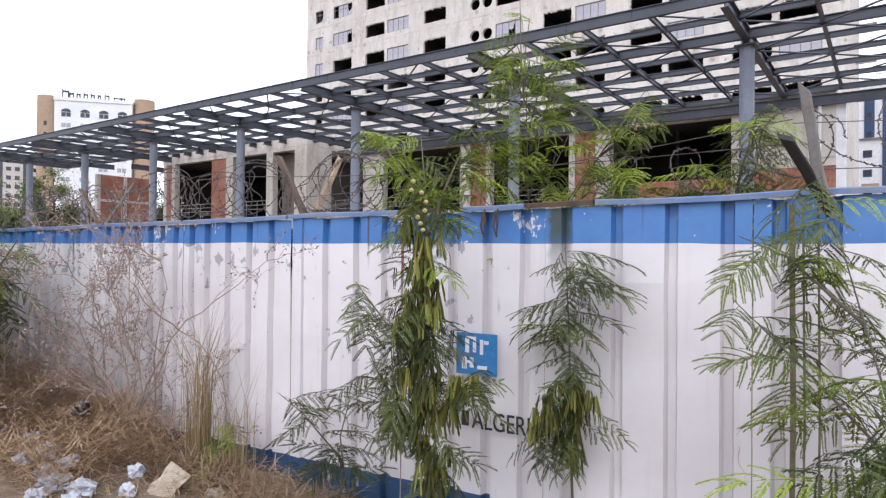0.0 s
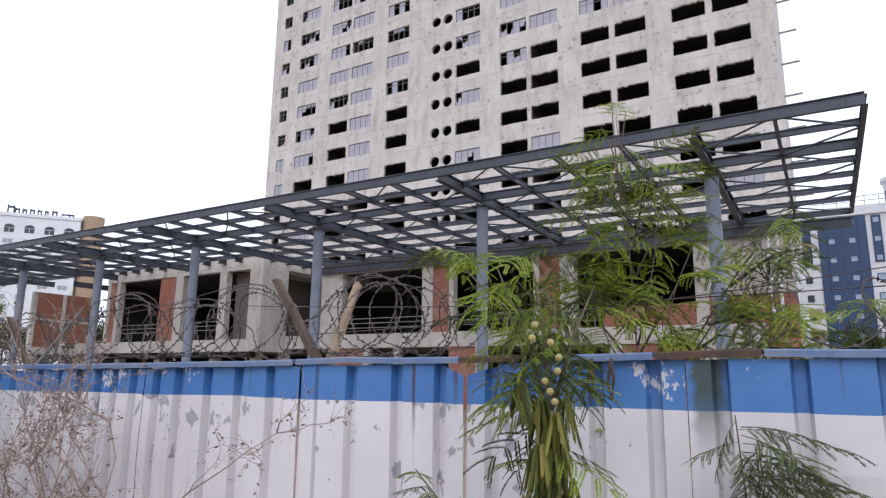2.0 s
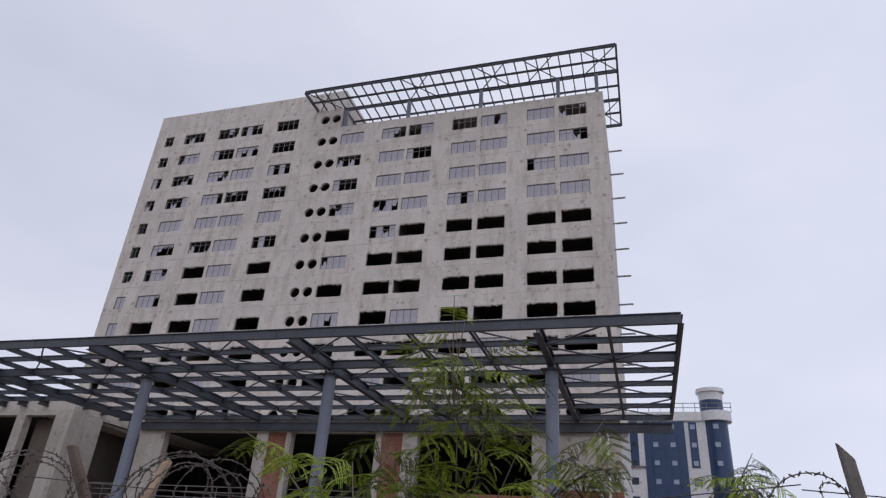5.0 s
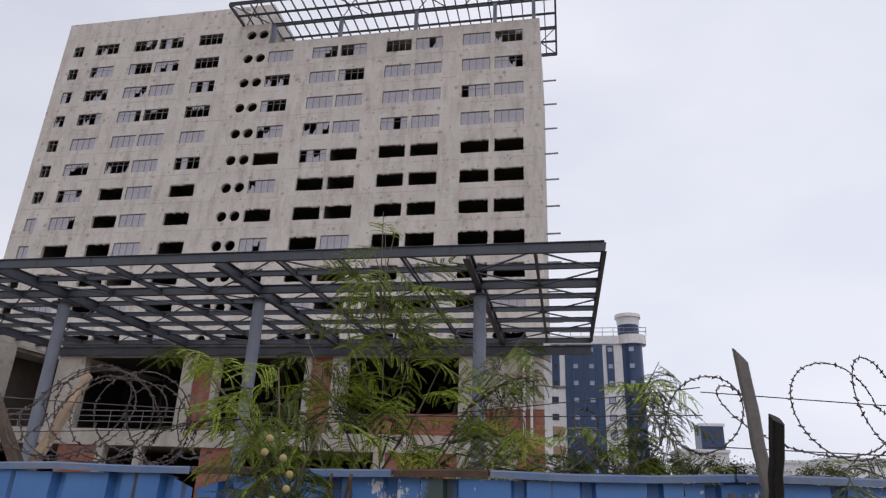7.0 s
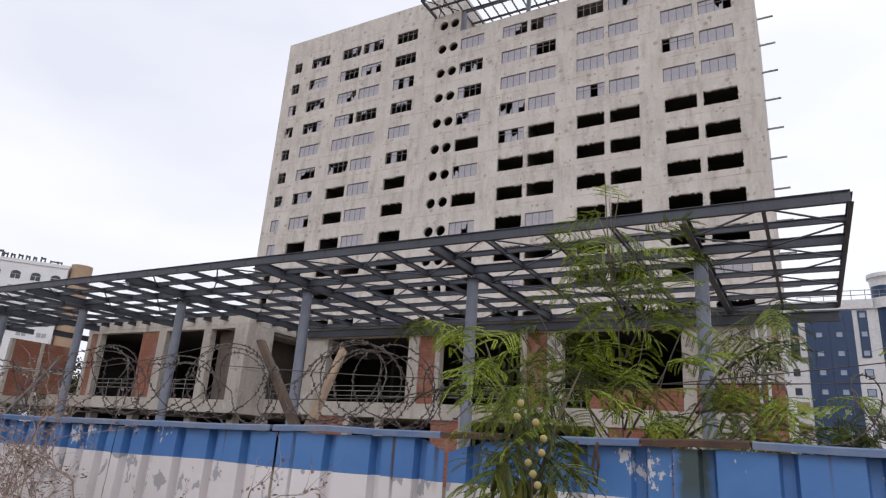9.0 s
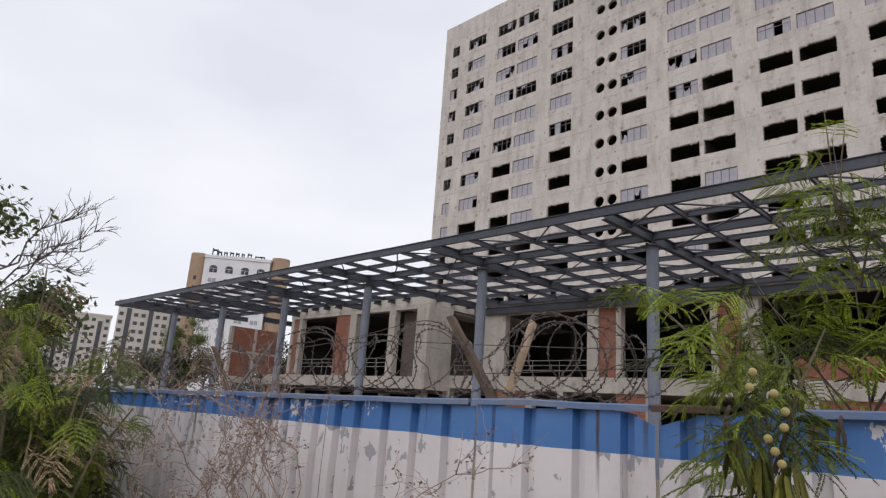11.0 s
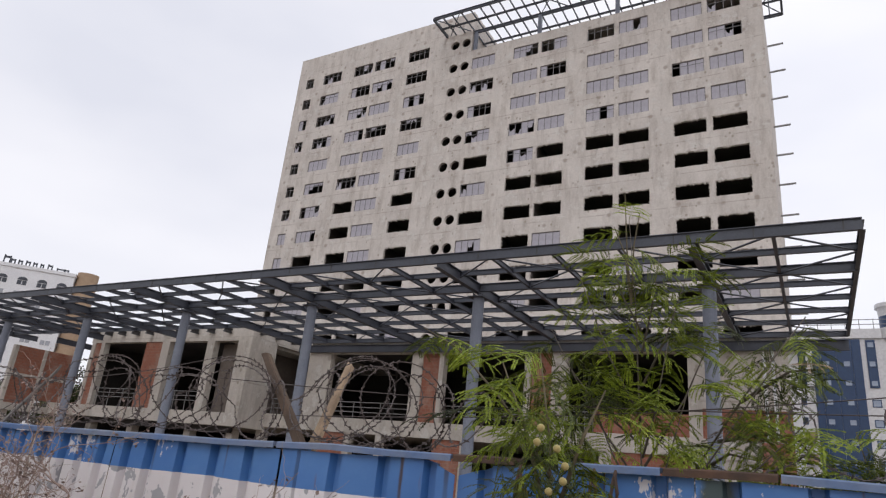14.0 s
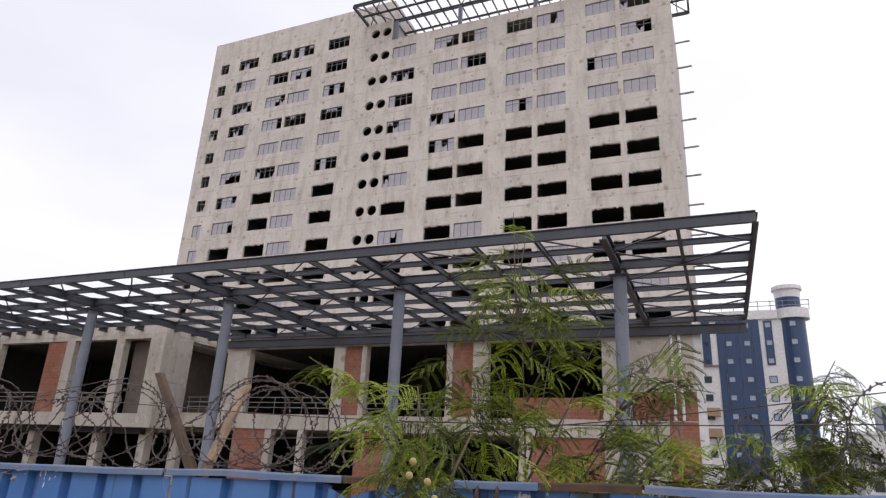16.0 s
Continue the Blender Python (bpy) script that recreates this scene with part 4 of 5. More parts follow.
razor_coil(spread_rounds(-8.5, -4.4, 24, 1.82, 0.20, 1), 1, 0.14)
razor_coil(spread_rounds(-4.6, -2.9, 13, 1.80, 0.20, 2), 2, 0.14)
razor_coil(spread_rounds(-3.2, -1.3, 20, 1.81, 0.19, 7), 7, 0.14)
razor_coil([(-1.35, 1.84, 0.19), (-0.98, 1.88, 0.20), (-0.92, 1.90, 0.22), (-0.86, 1.90, 0.20), (-0.80, 1.88, 0.21), (-0.70, 1.86, 0.17), (-0.42, 1.87, 0.17), (-0.36, 1.88, 0.18), (-0.30, 1.88, 0.19), (-0.15, 1.86, 0.15)], 3)
razor_coil([(-0.45, 1.82, 0.13), (-0.05, 1.90, 0.20), (0.08, 1.90, 0.24), (0.13, 1.89, 0.22), (0.20, 1.87, 0.20), (0.42, 1.84, 0.15), (0.72, 1.90, 0.20), (0.86, 1.92, 0.25), (0.90, 1.91, 0.23), (0.97, 1.90, 0.22)], 4)
razor_coil([(0.80, 1.92, 0.24), (0.92, 1.90, 0.21), (1.06, 1.90, 0.22), (1.16, 1.88, 0.19), (1.22, 1.86, 0.17), (1.42, 1.85, 0.15), (1.50, 1.84, 0.14)], 5)
razor_coil([(2.70, 1.84, 0.12), (3.00, 1.88, 0.16), (3.30, 1.86, 0.12), (3.64, 1.98, 0.16), (3.66, 1.97, 0.15)], 6)
razor_coil([(3.72, 1.98, 0.15), (4.20, 2.02, 0.22), (4.28, 2.02, 0.24), (4.75, 2.0, 0.22), (5.1, 1.98, 0.23), (5.6, 1.97, 0.21), (6.1, 1.95, 0.2), (6.8, 1.95, 0.22), (7.4, 1.95, 0.2)], 8)
for k, (x0, x1, z0, z1) in enumerate(((-8.5, -1.6, 1.78, 1.8), (-1.8, -0.05, 1.95, 2.12), (-0.05, 3.65, 2.0, 1.98), (0.5, 3.65, 1.82, 2.1), (3.65, 8.5, 2.08, 1.98), (3.65, 8.5, 1.85, 1.9))):
    bm = bmesh.new()
    tube(bm, [(x0 + (x1 - x0) * j / 12, fence_y(x0 + (x1 - x0) * j / 12) + 0.2, z0 + (z1 - z0) * j / 12 - 0.05 * math.sin(3.1416 * j / 12)) for j in range(13)], 0.0025, 4)
    tagged(part("wire_strand", bm, MAT_WIRE), "thin slack wire strand strung between the stakes", "wire", "wire strands")

# ---- plants ----


def frond_mesh(name, seed, mat, pairs=7, leaflets=11):
    """A twice-feathered leaf one unit long: a drooping midrib with paired side ribs set with small leaflets."""
    r = random.Random(seed)
    bm = bmesh.new()

    def rib(u):
        return Vector((u, 0.03 * math.sin(3 * u + seed), 0.12 * u - 0.26 * u * u))
    tube(bm, [rib(k / 6) for k in range(7)], [0.008 - 0.001 * k for k in range(7)], 3)
    for k in range(pairs):
        u = 0.22 + 0.78 * k / (pairs - 1)
        ln = (0.54 - 0.22 * abs(u - 0.55)) * r.uniform(0.85, 1.1)
        for s in (1, -1):
            a = radians(r.uniform(48, 66) - 26 * (u > 0.93))
            o = rib(u)
            dr = r.uniform(0.15, 0.6)
            dirn = Vector((math.cos(a), s * math.sin(a), 0))
            for j in range(leaflets):
                v = (j + 1) / leaflets
                c = o + dirn * ln * v + Vector((0, 0, -dr * ln * v * v))
                d = (dirn + Vector((0, 0, -2 * dr * v))).normalized()
                n = d.cross(Vector((0, 0, 1))).normalized()
                for q in (1, -1):
                    l = 0.062 * (1 - 0.6 * abs(v - 0.4)) * r.uniform(0.8, 1.12)
                    w = 0.021
                    tip = c + (n * q * r.uniform(0.75, 1.0) + d * r.uniform(0.45, 0.85)).normalized() * l + Vector((0, 0, -r.uniform(0.004, 0.03)))
                    mid = c.lerp(tip, 0.55)
                    vs = [bm.verts.new(p) for p in (c, mid + d * w, tip, mid - d * w)]
                    bm.faces.new(vs)
    me = bpy.data.meshes.new(name)
    bm.to_mesh(me)
    bm.free()
    me.materials.append(mat)
    return me


FRONDS = [frond_mesh("frond", s, MAT_LEAF, 5 + s % 3, 17) for s in range(5)]
FRONDS_DARK = [frond_mesh("frond", 10 + s, MAT_LEAF_DARK, 5 + s % 3, 17) for s in range(5)]
FRONDS_DRY = [frond_mesh("frond", 30 + s, MAT_STRAW, 5 + s % 2, 13) for s in range(2)]


def pods_mesh(seed):
    r = random.Random(seed)
    bm = bmesh.new()
    for k in range(9):
        a = r.uniform(0, 6.28)
        ln, w = r.uniform(0.08, 0.16), 0.0052
        o = Vector((0.015 * math.cos(a), 0.015 * math.sin(a), 0))
        d = Vector((0.25 * math.cos(a), 0.25 * math.sin(a), -1)).normalized()
        s = Vector((-math.sin(a), math.cos(a), 0))
        t = d.cross(s) * 0.002
        ring = [o, o + d * ln * 0.15 + s * w, o + d * ln * 0.9 + s * w, o + d * ln, o + d * ln * 0.9 - s * w, o + d * ln * 0.15 - s * w]
        f, b = [bm.verts.new(p + t) for p in ring], [bm.verts.new(p - t) for p in ring]
        bm.faces.new(f)
        bm.faces.new(b[::-1])
        for j in range(6):
            bm.faces.new((f[j], b[j], b[(j + 1) % 6], f[(j + 1) % 6]))
    me = bpy.data.meshes.new("pod_cluster")
    bm.to_mesh(me)
    bm.free()
    me.materials.append(MAT_POD)
    return me


PODS = [pods_mesh(s) for s in range(3)]


def along(pts, u):
    pts = [Vector(p) for p in pts]
    lens = [(b - a).length for a, b in zip(pts, pts[1:])]
    s = u * sum(lens)
    for a, b, ln in zip(pts, pts[1:], lens):
        if s <= ln or b is pts[-1]:
            return a + (b - a) * min(1, s / max(ln, 1e-6)), (b - a).normalized()
        s -= ln


def shrub(name, label, stems, seed, meshes, size, fronds, pods=0, pod_range=(0.2, 0.9), start=0.25, droop=0.2, category="shrub", side=None, r0=0.014, dark_below=-9.0, stem=None, pod_stems=(0,)):
    """Stems as tapered tubes, with feathered leaves all along them and hanging pods."""
    r = random.Random(seed)
    base = Vector(stems[0][0])
    pl = thing(name, label, category, at=base)
    for st in stems:
        bm = bmesh.new()
        n = len(st)
        tube(bm, [Vector(p) - base for p in st], [r0 * (1 - 0.75 * k / (n - 1)) for k in range(n)], 6)
        part("stem", bm, stem or MAT_STEM, pl, smooth=True)
    total = sum((Vector(st[-1]) - Vector(st[0])).length for st in stems)
    for st in stems:
        share_n = max(3, round(fronds * (Vector(st[-1]) - Vector(st[0])).length / total))
        for k in range(share_n):
            u = start + (1 - start) * (k + r.random()) / share_n
            p, d = along(st, u)
            az = r.uniform(0, 6.283) if side is None else r.choice(side) + r.uniform(-0.45, 0.45)
            el = r.uniform(-0.5, 0.6) - droop
            s = size * r.uniform(0.7, 1.2)
            m = Matrix.Translation(p - base) @ Matrix.Rotation(az, 4, "Z") @ Matrix.Rotation(-el, 4, "Y") @ Matrix.Rotation(r.uniform(-0.5, 0.5), 4, "X") @ Matrix.Scale(s, 4)
            # Fronds below the given height, give or take 0.2, use the darker meshes.
            share("frond", r.choice(FRONDS_DARK if p.z + r.uniform(-0.2, 0.2) < dark_below else meshes), pl, m)
    for k in range(pods):
        p, d = along(stems[0] if len(pod_stems) == 1 or r.random() < 0.6 else stems[r.choice(pod_stems[1:])], r.uniform(*pod_range))
        o = Vector((r.uniform(-0.06, 0.06), r.uniform(-0.09, 0.05), r.uniform(-0.03, 0.05)))
        pods_ob = share("pod_cluster", r.choice(PODS), pl, Matrix.Translation(p - base + o) @ Matrix.Rotation(r.uniform(0, 6.28), 4, "Z") @ Matrix.Scale(r.uniform(0.65, 1.05), 4))
        pods_ob["kind"] = "stuff"
    return pl


GZ = -0.17
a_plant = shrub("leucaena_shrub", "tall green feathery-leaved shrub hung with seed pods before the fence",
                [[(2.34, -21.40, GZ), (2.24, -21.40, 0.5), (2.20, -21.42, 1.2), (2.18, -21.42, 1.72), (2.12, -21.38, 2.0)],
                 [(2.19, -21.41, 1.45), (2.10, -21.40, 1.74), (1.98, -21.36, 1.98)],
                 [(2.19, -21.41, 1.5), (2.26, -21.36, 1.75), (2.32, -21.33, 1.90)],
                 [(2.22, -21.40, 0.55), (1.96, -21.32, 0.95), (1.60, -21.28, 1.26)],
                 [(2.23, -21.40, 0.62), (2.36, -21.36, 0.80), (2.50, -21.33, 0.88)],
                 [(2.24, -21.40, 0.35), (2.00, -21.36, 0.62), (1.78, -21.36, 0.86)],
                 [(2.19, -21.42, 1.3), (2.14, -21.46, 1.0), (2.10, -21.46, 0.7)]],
                21, FRONDS + FRONDS_DARK[:2], 0.215, 128, pods=125, pod_range=(0.22, 0.80), start=0.2, droop=0.45, r0=0.009, dark_below=1.35, pod_stems=(0, 4, 5, 6, 6))
bm = bmesh.new()
tube(bm, [Vector(p) - a_plant.location for p in ((2.19, -21.41, 1.62), (1.98, -21.36, 1.86), (1.78, -21.32, 2.04), (1.62, -21.30, 2.12))], [0.005, 0.004, 0.003, 0.002], 5)
part("stem", bm, MAT_STEM, a_plant)
r = random.Random(5)
for k in range(6):
    share("frond", r.choice(FRONDS), a_plant, Matrix.Translation(Vector((1.75 - 0.014 * k, -21.32, 2.05 + 0.01 * k)) - a_plant.location) @ Matrix.Rotation(r.uniform(0, 6.28), 4, "Z") @ Matrix.Rotation(r.uniform(0.0, 0.6), 4, "Y") @ Matrix.Scale(r.uniform(0.11, 0.165), 4))
for k, (dx, dz) in enumerate(((0.0, 1.80), (0.05, 1.745), (0.075, 1.70), (0.07, 1.66), (0.03, 1.63), (0.045, 1.60), (-0.01, 1.76), (0.06, 1.57))):
    bm = bmesh.new()
    bmesh.ops.create_icosphere(bm, subdivisions=2, radius=0.0115)
    for v in bm.verts:
        v.co *= 1 + 0.12 * noise.noise(v.co * 300)
    ob = part("flower_head", bm, MAT_BALL, a_plant, "pale yellow round flower head", smooth=True)
    ob.location = Vector((2.19 + dx, -21.53, dz - 0.04)) - a_plant.location
b_stems = [[(2.28, -20.40, GZ), (2.24, -20.40, 1.2), (2.22, -20.41, 1.75), (2.20, -20.41, 2.4), (2.17, -20.41, 2.86)]]
for z, tx, tz, dy in ((1.45, 2.76, 2.16, 0.0), (1.50, 1.62, 2.10, 0.0), (1.62, 1.76, 2.34, 0.10), (1.70, 2.56, 2.42, 0.12), (1.40, 2.90, 1.98, 0.05), (1.35, 1.56, 1.86, 0.08),
                      (1.90, 1.95, 2.56, -0.06), (2.05, 2.44, 2.56, -0.04), (1.50, 2.42, 2.02, -0.04), (1.55, 1.98, 2.06, -0.03), (2.2, 2.30, 2.68, 0.05), (1.3, 2.75, 1.80, 0.06), (1.3, 1.85, 1.82, 0.15),
                      (2.3, 2.05, 2.74, 0.02), (1.8, 1.86, 2.20, -0.08), (1.75, 2.36, 2.24, -0.1)):
    o, e = Vector((2.225, -20.41, z)), Vector((tx, -20.41 + dy, tz))
    b_stems.append([o, o.lerp(e, 0.5) + Vector((0, 0, -0.05)), e])
b_plant = shrub("leucaena_shrub", "tall airy green feathery-leaved shrub behind the fence", b_stems, 22, FRONDS + FRONDS + FRONDS_DARK[:2], 0.225, 150, start=0.45, droop=0.15, r0=0.006, stem=MAT_BARK)
shrub("leucaena_shrub", "straight dark twig with drooping green feathery leaves behind the fence",
      [[(2.20, -20.30, GZ), (2.30, -20.27, 1.55), (2.62, -20.22, 2.05), (2.88, -20.2, 2.40)],
       [(2.60, -20.22, 2.02), (2.80, -20.2, 2.16), (2.95, -20.18, 2.18)], [(2.50, -20.22, 1.85), (2.72, -20.2, 1.90), (2.85, -20.2, 1.86)], [(2.40, -20.25, 1.7), (2.55, -20.25, 1.8), (2.66, -20.25, 1.78)]],
      52, FRONDS[:3] + FRONDS_DARK + FRONDS_DRY[:1], 0.17, 46, start=0.45, droop=0.5, r0=0.009, stem=MAT_BARK)
bm = bmesh.new()
for tip, mid in (((2.15, -20.41, 3.0), (2.16, -20.41, 2.7)), ((2.22, -20.41, 2.88), (2.19, -20.40, 2.72)), ((2.10, -20.42, 2.82), (2.15, -20.41, 2.68))):
    tube(bm, [Vector(p) - b_plant.location for p in ((2.18, -20.41, 2.42), mid, tip)], [0.005, 0.004, 0.002], 5)
part("bare_tip", bm, MAT_STEM, b_plant)
c_plant = shrub("leucaena_shrub", "drooping dull green feathery shrub hanging against the fence",
      [[(2.71, -20.80, GZ), (2.70, -20.84, 0.4), (2.69, -20.85, 1.0), (2.66, -20.84, 1.48)],
       [(2.70, -20.84, 0.8), (2.80, -20.90, 0.72), (2.84, -20.93, 0.55)],
       [(2.70, -20.84, 0.75), (2.60, -20.92, 0.62), (2.55, -20.94, 0.45)]],
      23, FRONDS_DARK, 0.18, 44, pods=46, pod_range=(0.34, 0.60), start=0.35, droop=0.55, side=(0.0, 3.14, -1.2), r0=0.009, pod_stems=(0, 1, 2))
r = random.Random(15)
for k in range(16):
    az = r.choice((0.1, 3.05, -0.5, 3.7)) + r.uniform(-0.4, 0.4)
    share("frond", r.choice(FRONDS_DARK + FRONDS[:2]), c_plant, Matrix.Translation(Vector((2.68, -20.86, 1.02 + 0.028 * k)) - c_plant.location) @ Matrix.Rotation(az, 4, "Z") @ Matrix.Rotation(r.uniform(-0.2, 0.5), 4, "Y") @ Matrix.Scale(r.uniform(0.2, 0.29), 4))
shrub("leucaena_shrub", "dull green feathery shrub with long bare twigs before the fence",
      [[(4.22, -21.60, GZ), (4.14, -21.58, 0.6), (3.98, -21.45, 1.2), (3.84, -21.30, 1.72)],
       [(4.10, -21.55, 0.75), (3.84, -21.5, 1.02), (3.58, -21.42, 1.26)],
       [(4.14, -21.58, 0.6), (4.00, -21.55, 0.62), (3.82, -21.5, 0.50)],
       [(4.12, -21.55, 0.8), (4.32, -21.4, 1.3), (4.37, -21.3, 1.75)],
       [(3.98, -21.45, 1.2), (3.74, -21.32, 1.42), (3.56, -21.22, 1.50)],
       [(4.14, -21.58, 0.5), (4.25, -21.55, 0.75), (4.35, -21.5, 0.9)], [(4.2, -21.6, 0.1), (4.22, -21.7, 0.4), (4.18, -21.75, 0.62)], [(4.2, -21.6, 0.0), (4.05, -21.72, 0.22), (3.92, -21.76, 0.36)]],
      24, FRONDS_DARK[:4] + FRONDS[:4], 0.22, 112, start=0.2, droop=0.35, r0=0.007, stem=MAT_BARK)
shrub("leucaena_shrub", "leafy green feathery shrub with arching leaves before the fence",
      [[(4.42, -21.95, GZ), (4.30, -21.9, 0.4), (4.12, -21.85, 0.85), (3.96, -21.8, 1.08)],
       [(4.32, -21.9, 0.35), (4.16, -21.9, 0.62), (3.98, -21.88, 0.80)],
       [(4.36, -21.92, 0.2), (4.22, -21.95, 0.42), (4.02, -21.95, 0.58)],
       [(4.30, -21.9, 0.4), (4.28, -21.8, 0.8), (4.22, -21.75, 1.12)]],
      53, FRONDS[:3] + FRONDS_DARK, 0.27, 70, start=0.25, droop=0.35, r0=0.008, stem=MAT_BARK)
shrub("leucaena_shrub", "low green feathery shrub growing along the fence behind the rail",
      [[(3.32, -20.25, GZ), (3.33, -20.22, 1.2), (3.36, -20.18, 1.8), (3.44, -20.15, 2.12), (3.52, -20.14, 2.26)],
       [(3.34, -20.22, 1.3), (3.38, -20.18, 1.9), (3.48, -20.15, 2.16), (3.56, -20.14, 2.02)],
       [(3.34, -20.22, 1.2), (3.24, -20.2, 1.7), (3.12, -20.18, 1.97)],
       [(3.34, -20.22, 1.1), (3.10, -20.2, 1.6), (2.86, -20.2, 1.80)],
       [(3.34, -20.22, 1.2), (3.42, -20.2, 1.65), (3.50, -20.2, 1.86)],
       [(3.34, -20.22, 1.1), (3.62, -20.2, 1.55), (3.76, -20.2, 1.82)],
       [(3.34, -20.22, 1.1), (3.3, -20.2, 1.6), (3.26, -20.2, 1.86)],
       [(3.32, -20.22, 1.0), (3.10, -20.2, 1.5), (3.02, -20.18, 1.92)],
       [(3.32, -20.22, 1.0), (3.02, -20.2, 1.5), (2.94, -20.18, 1.76)],
       [(3.32, -20.22, 1.0), (3.18, -20.2, 1.55), (3.14, -20.18, 1.80)],
       [(3.36, -20.25, 1.1), (3.98, -20.25, 1.55), (4.3, -20.25, 1.84)],
       [(3.36, -20.25, 1.0), (4.4, -20.25, 1.5), (5.0, -20.2, 1.76)]],
      25, FRONDS[:4] + FRONDS_DARK[:3], 0.17, 270, start=0.5, droop=0.2, r0=0.007)
shrub("leucaena_sapling", "small dull green feathery sapling at the foot of the fence",
      [[(1.55, -21.2, GZ), (1.38, -21.15, 0.2), (1.05, -21.15, 0.42), (0.82, -21.15, 0.52)],
       [(1.45, -21.18, 0.05), (1.42, -21.2, 0.35), (1.5, -21.2, 0.6)]],
      26, FRONDS_DARK, 0.22, 26, start=0.15, droop=0.1, category="sapling", r0=0.007)
shrub("leucaena_sapling", "small green feathery sapling in the dry grass",
      [[(0.35, -21.25, GZ), (0.38, -21.22, 0.1), (0.45, -21.2, 0.3)], [(0.36, -21.24, -0.1), (0.22, -21.2, 0.1), (0.15, -21.2, 0.2)]],
      27, FRONDS, 0.17, 18, start=0.1, droop=0.1, category="sapling", r0=0.006)
shrub("leucaena_shrub", "low dark green feathery weed at the foot of the fence",
      [[(2.30, -21.62, GZ), (2.28, -21.6, 0.1), (2.20, -21.6, 0.26)], [(2.32, -21.62, -0.1), (2.44, -21.6, 0.12), (2.52, -21.6, 0.2)],
       [(2.30, -21.62, -0.1), (2.1, -21.58, 0.02), (1.98, -21.55, 0.1)], [(2.34, -21.62, -0.12), (2.6, -21.6, -0.02), (2.72, -21.6, 0.02)]],
      29, FRONDS_DARK, 0.2, 52, start=0.1, droop=0.1, r0=0.007)
r = random.Random(8)
bush_stems = []
for k in range(46):
    tx = -1.4 - 3.2 * (k / 45) ** 1.3
    h = (1.72 + 0.42 * min(1.7, -1.3 - tx)) * r.uniform(0.66, 1.06)
    bx, by = tx - 0.3 + r.uniform(-0.4, 0.3), -22.1 + r.uniform(-0.2, 0.25)
    ty = -22.05 + r.uniform(-0.4, 0.35)
    bush_stems.append([(bx, by, GZ), ((bx + tx) / 2, (by + ty) / 2, h * 0.6), (tx, ty, h)])
green_bush = shrub("green_bush", "large dense dull green feathery bush hiding the end of the fence", bush_stems, 28, FRONDS_DARK + FRONDS[:3] + FRONDS_DRY, 0.26, 1150, start=0.36, droop=0.5, category="bush", r0=0.02, pods=0)

# dead shrub with bare twigs


def bare_shrub(base, height, spread, seed, label, count=9, name="dry_shrub", mat=None, r0=0.008, depth=3, mid=1.0, bias=0.0, dry_leaves=0):
    rr = random.Random(seed)
    pl = thing(name, label, "shrub", at=base)
    tips = []

    def grow(bm, p, d, ln, rad, level):
        pts, q, e = [p], p.copy(), d.copy()
        for j in range(8):
            e = (e + Vector((rr.uniform(-0.5, 0.5), rr.uniform(-0.3, 0.3), rr.uniform(-0.3, 0.34)))).normalized()
            q = q + e * ln / 8
            pts.append(q.copy())
        tube(bm, pts, [rad * (1 - 0.6 * j / 8) for j in range(9)], 4)
        if level < 2:
            tips.extend(pts[1:])
        if level:
            for j in range(rr.randint(3, 5)):
                s = pts[rr.randint(2, 8)]
                f = (e + Vector((rr.uniform(-1.1, 1.1), rr.uniform(-0.7, 0.7), rr.uniform(-0.5, 0.7)))).normalized()
                grow(bm, s, f, ln * rr.uniform(0.35, 0.6), rad * 0.55, level - 1)
    for k in range(count):
        bm = bmesh.new()
        a = rr.uniform(-1, 1)
        grow(bm, Vector((rr.uniform(-0.12, 0.12), rr.uniform(-0.05, 0.05), 0)), Vector((a * spread + bias, rr.uniform(-0.15, 0.15), mid)).normalized(), height * rr.uniform(0.6, 1.0), r0, depth)
        part("branch", bm, mat or MAT_TWIG, pl)
    if dry_leaves:
        bm = bmesh.new()
        for k in range(dry_leaves):
            c = rr.choice(tips) + Vector((rr.uniform(-0.01, 0.01), rr.uniform(-0.01, 0.01), rr.uniform(-0.02, 0.0)))
            d = Vector((rr.uniform(-1, 1), rr.uniform(-1, 1), rr.uniform(-1, 0.3))).normalized() * rr.uniform(0.011, 0.026)
            s = d.cross(Vector((rr.uniform(-1, 1), rr.uniform(-1, 1), 1))).normalized() * rr.uniform(0.005, 0.010)
            v = [bm.verts.new(q) for q in (c, c + d * 0.5 + s, c + d, c + d * 0.5 - s)]
            bm.faces.new(v)
        ob = part("withered_foliage", bm, MAT_DEAD, pl, "shrivelled grey-brown leaves")
        ob["kind"] = "stuff"
    return pl


bare_shrub((-0.66, -21.28, -0.1), 1.75, 0.22, 31, "tangled leafless dry shrub with contorted twigs before the fence", 8, r0=0.009, mid=1.5, dry_leaves=3000)
bare_shrub((-0.95, -21.3, -0.1), 1.45, 0.35, 35, "contorted dry shrub with shrivelled leaves before the fence", 6, r0=0.008, mid=1.3, bias=-0.1, dry_leaves=1800)
bare_shrub((-0.42, -21.2, -0.1), 0.9, 0.4, 36, "thin dry shrub with pale twigs before the fence", 3, r0=0.005, bias=0.3, dry_leaves=200)
bare_shrub((-1.6, -21.4, 0.0), 1.0, 0.5, 32, "tangled leafless dry shrub with thin twigs before the fence", 7, r0=0.006, dry_leaves=900)


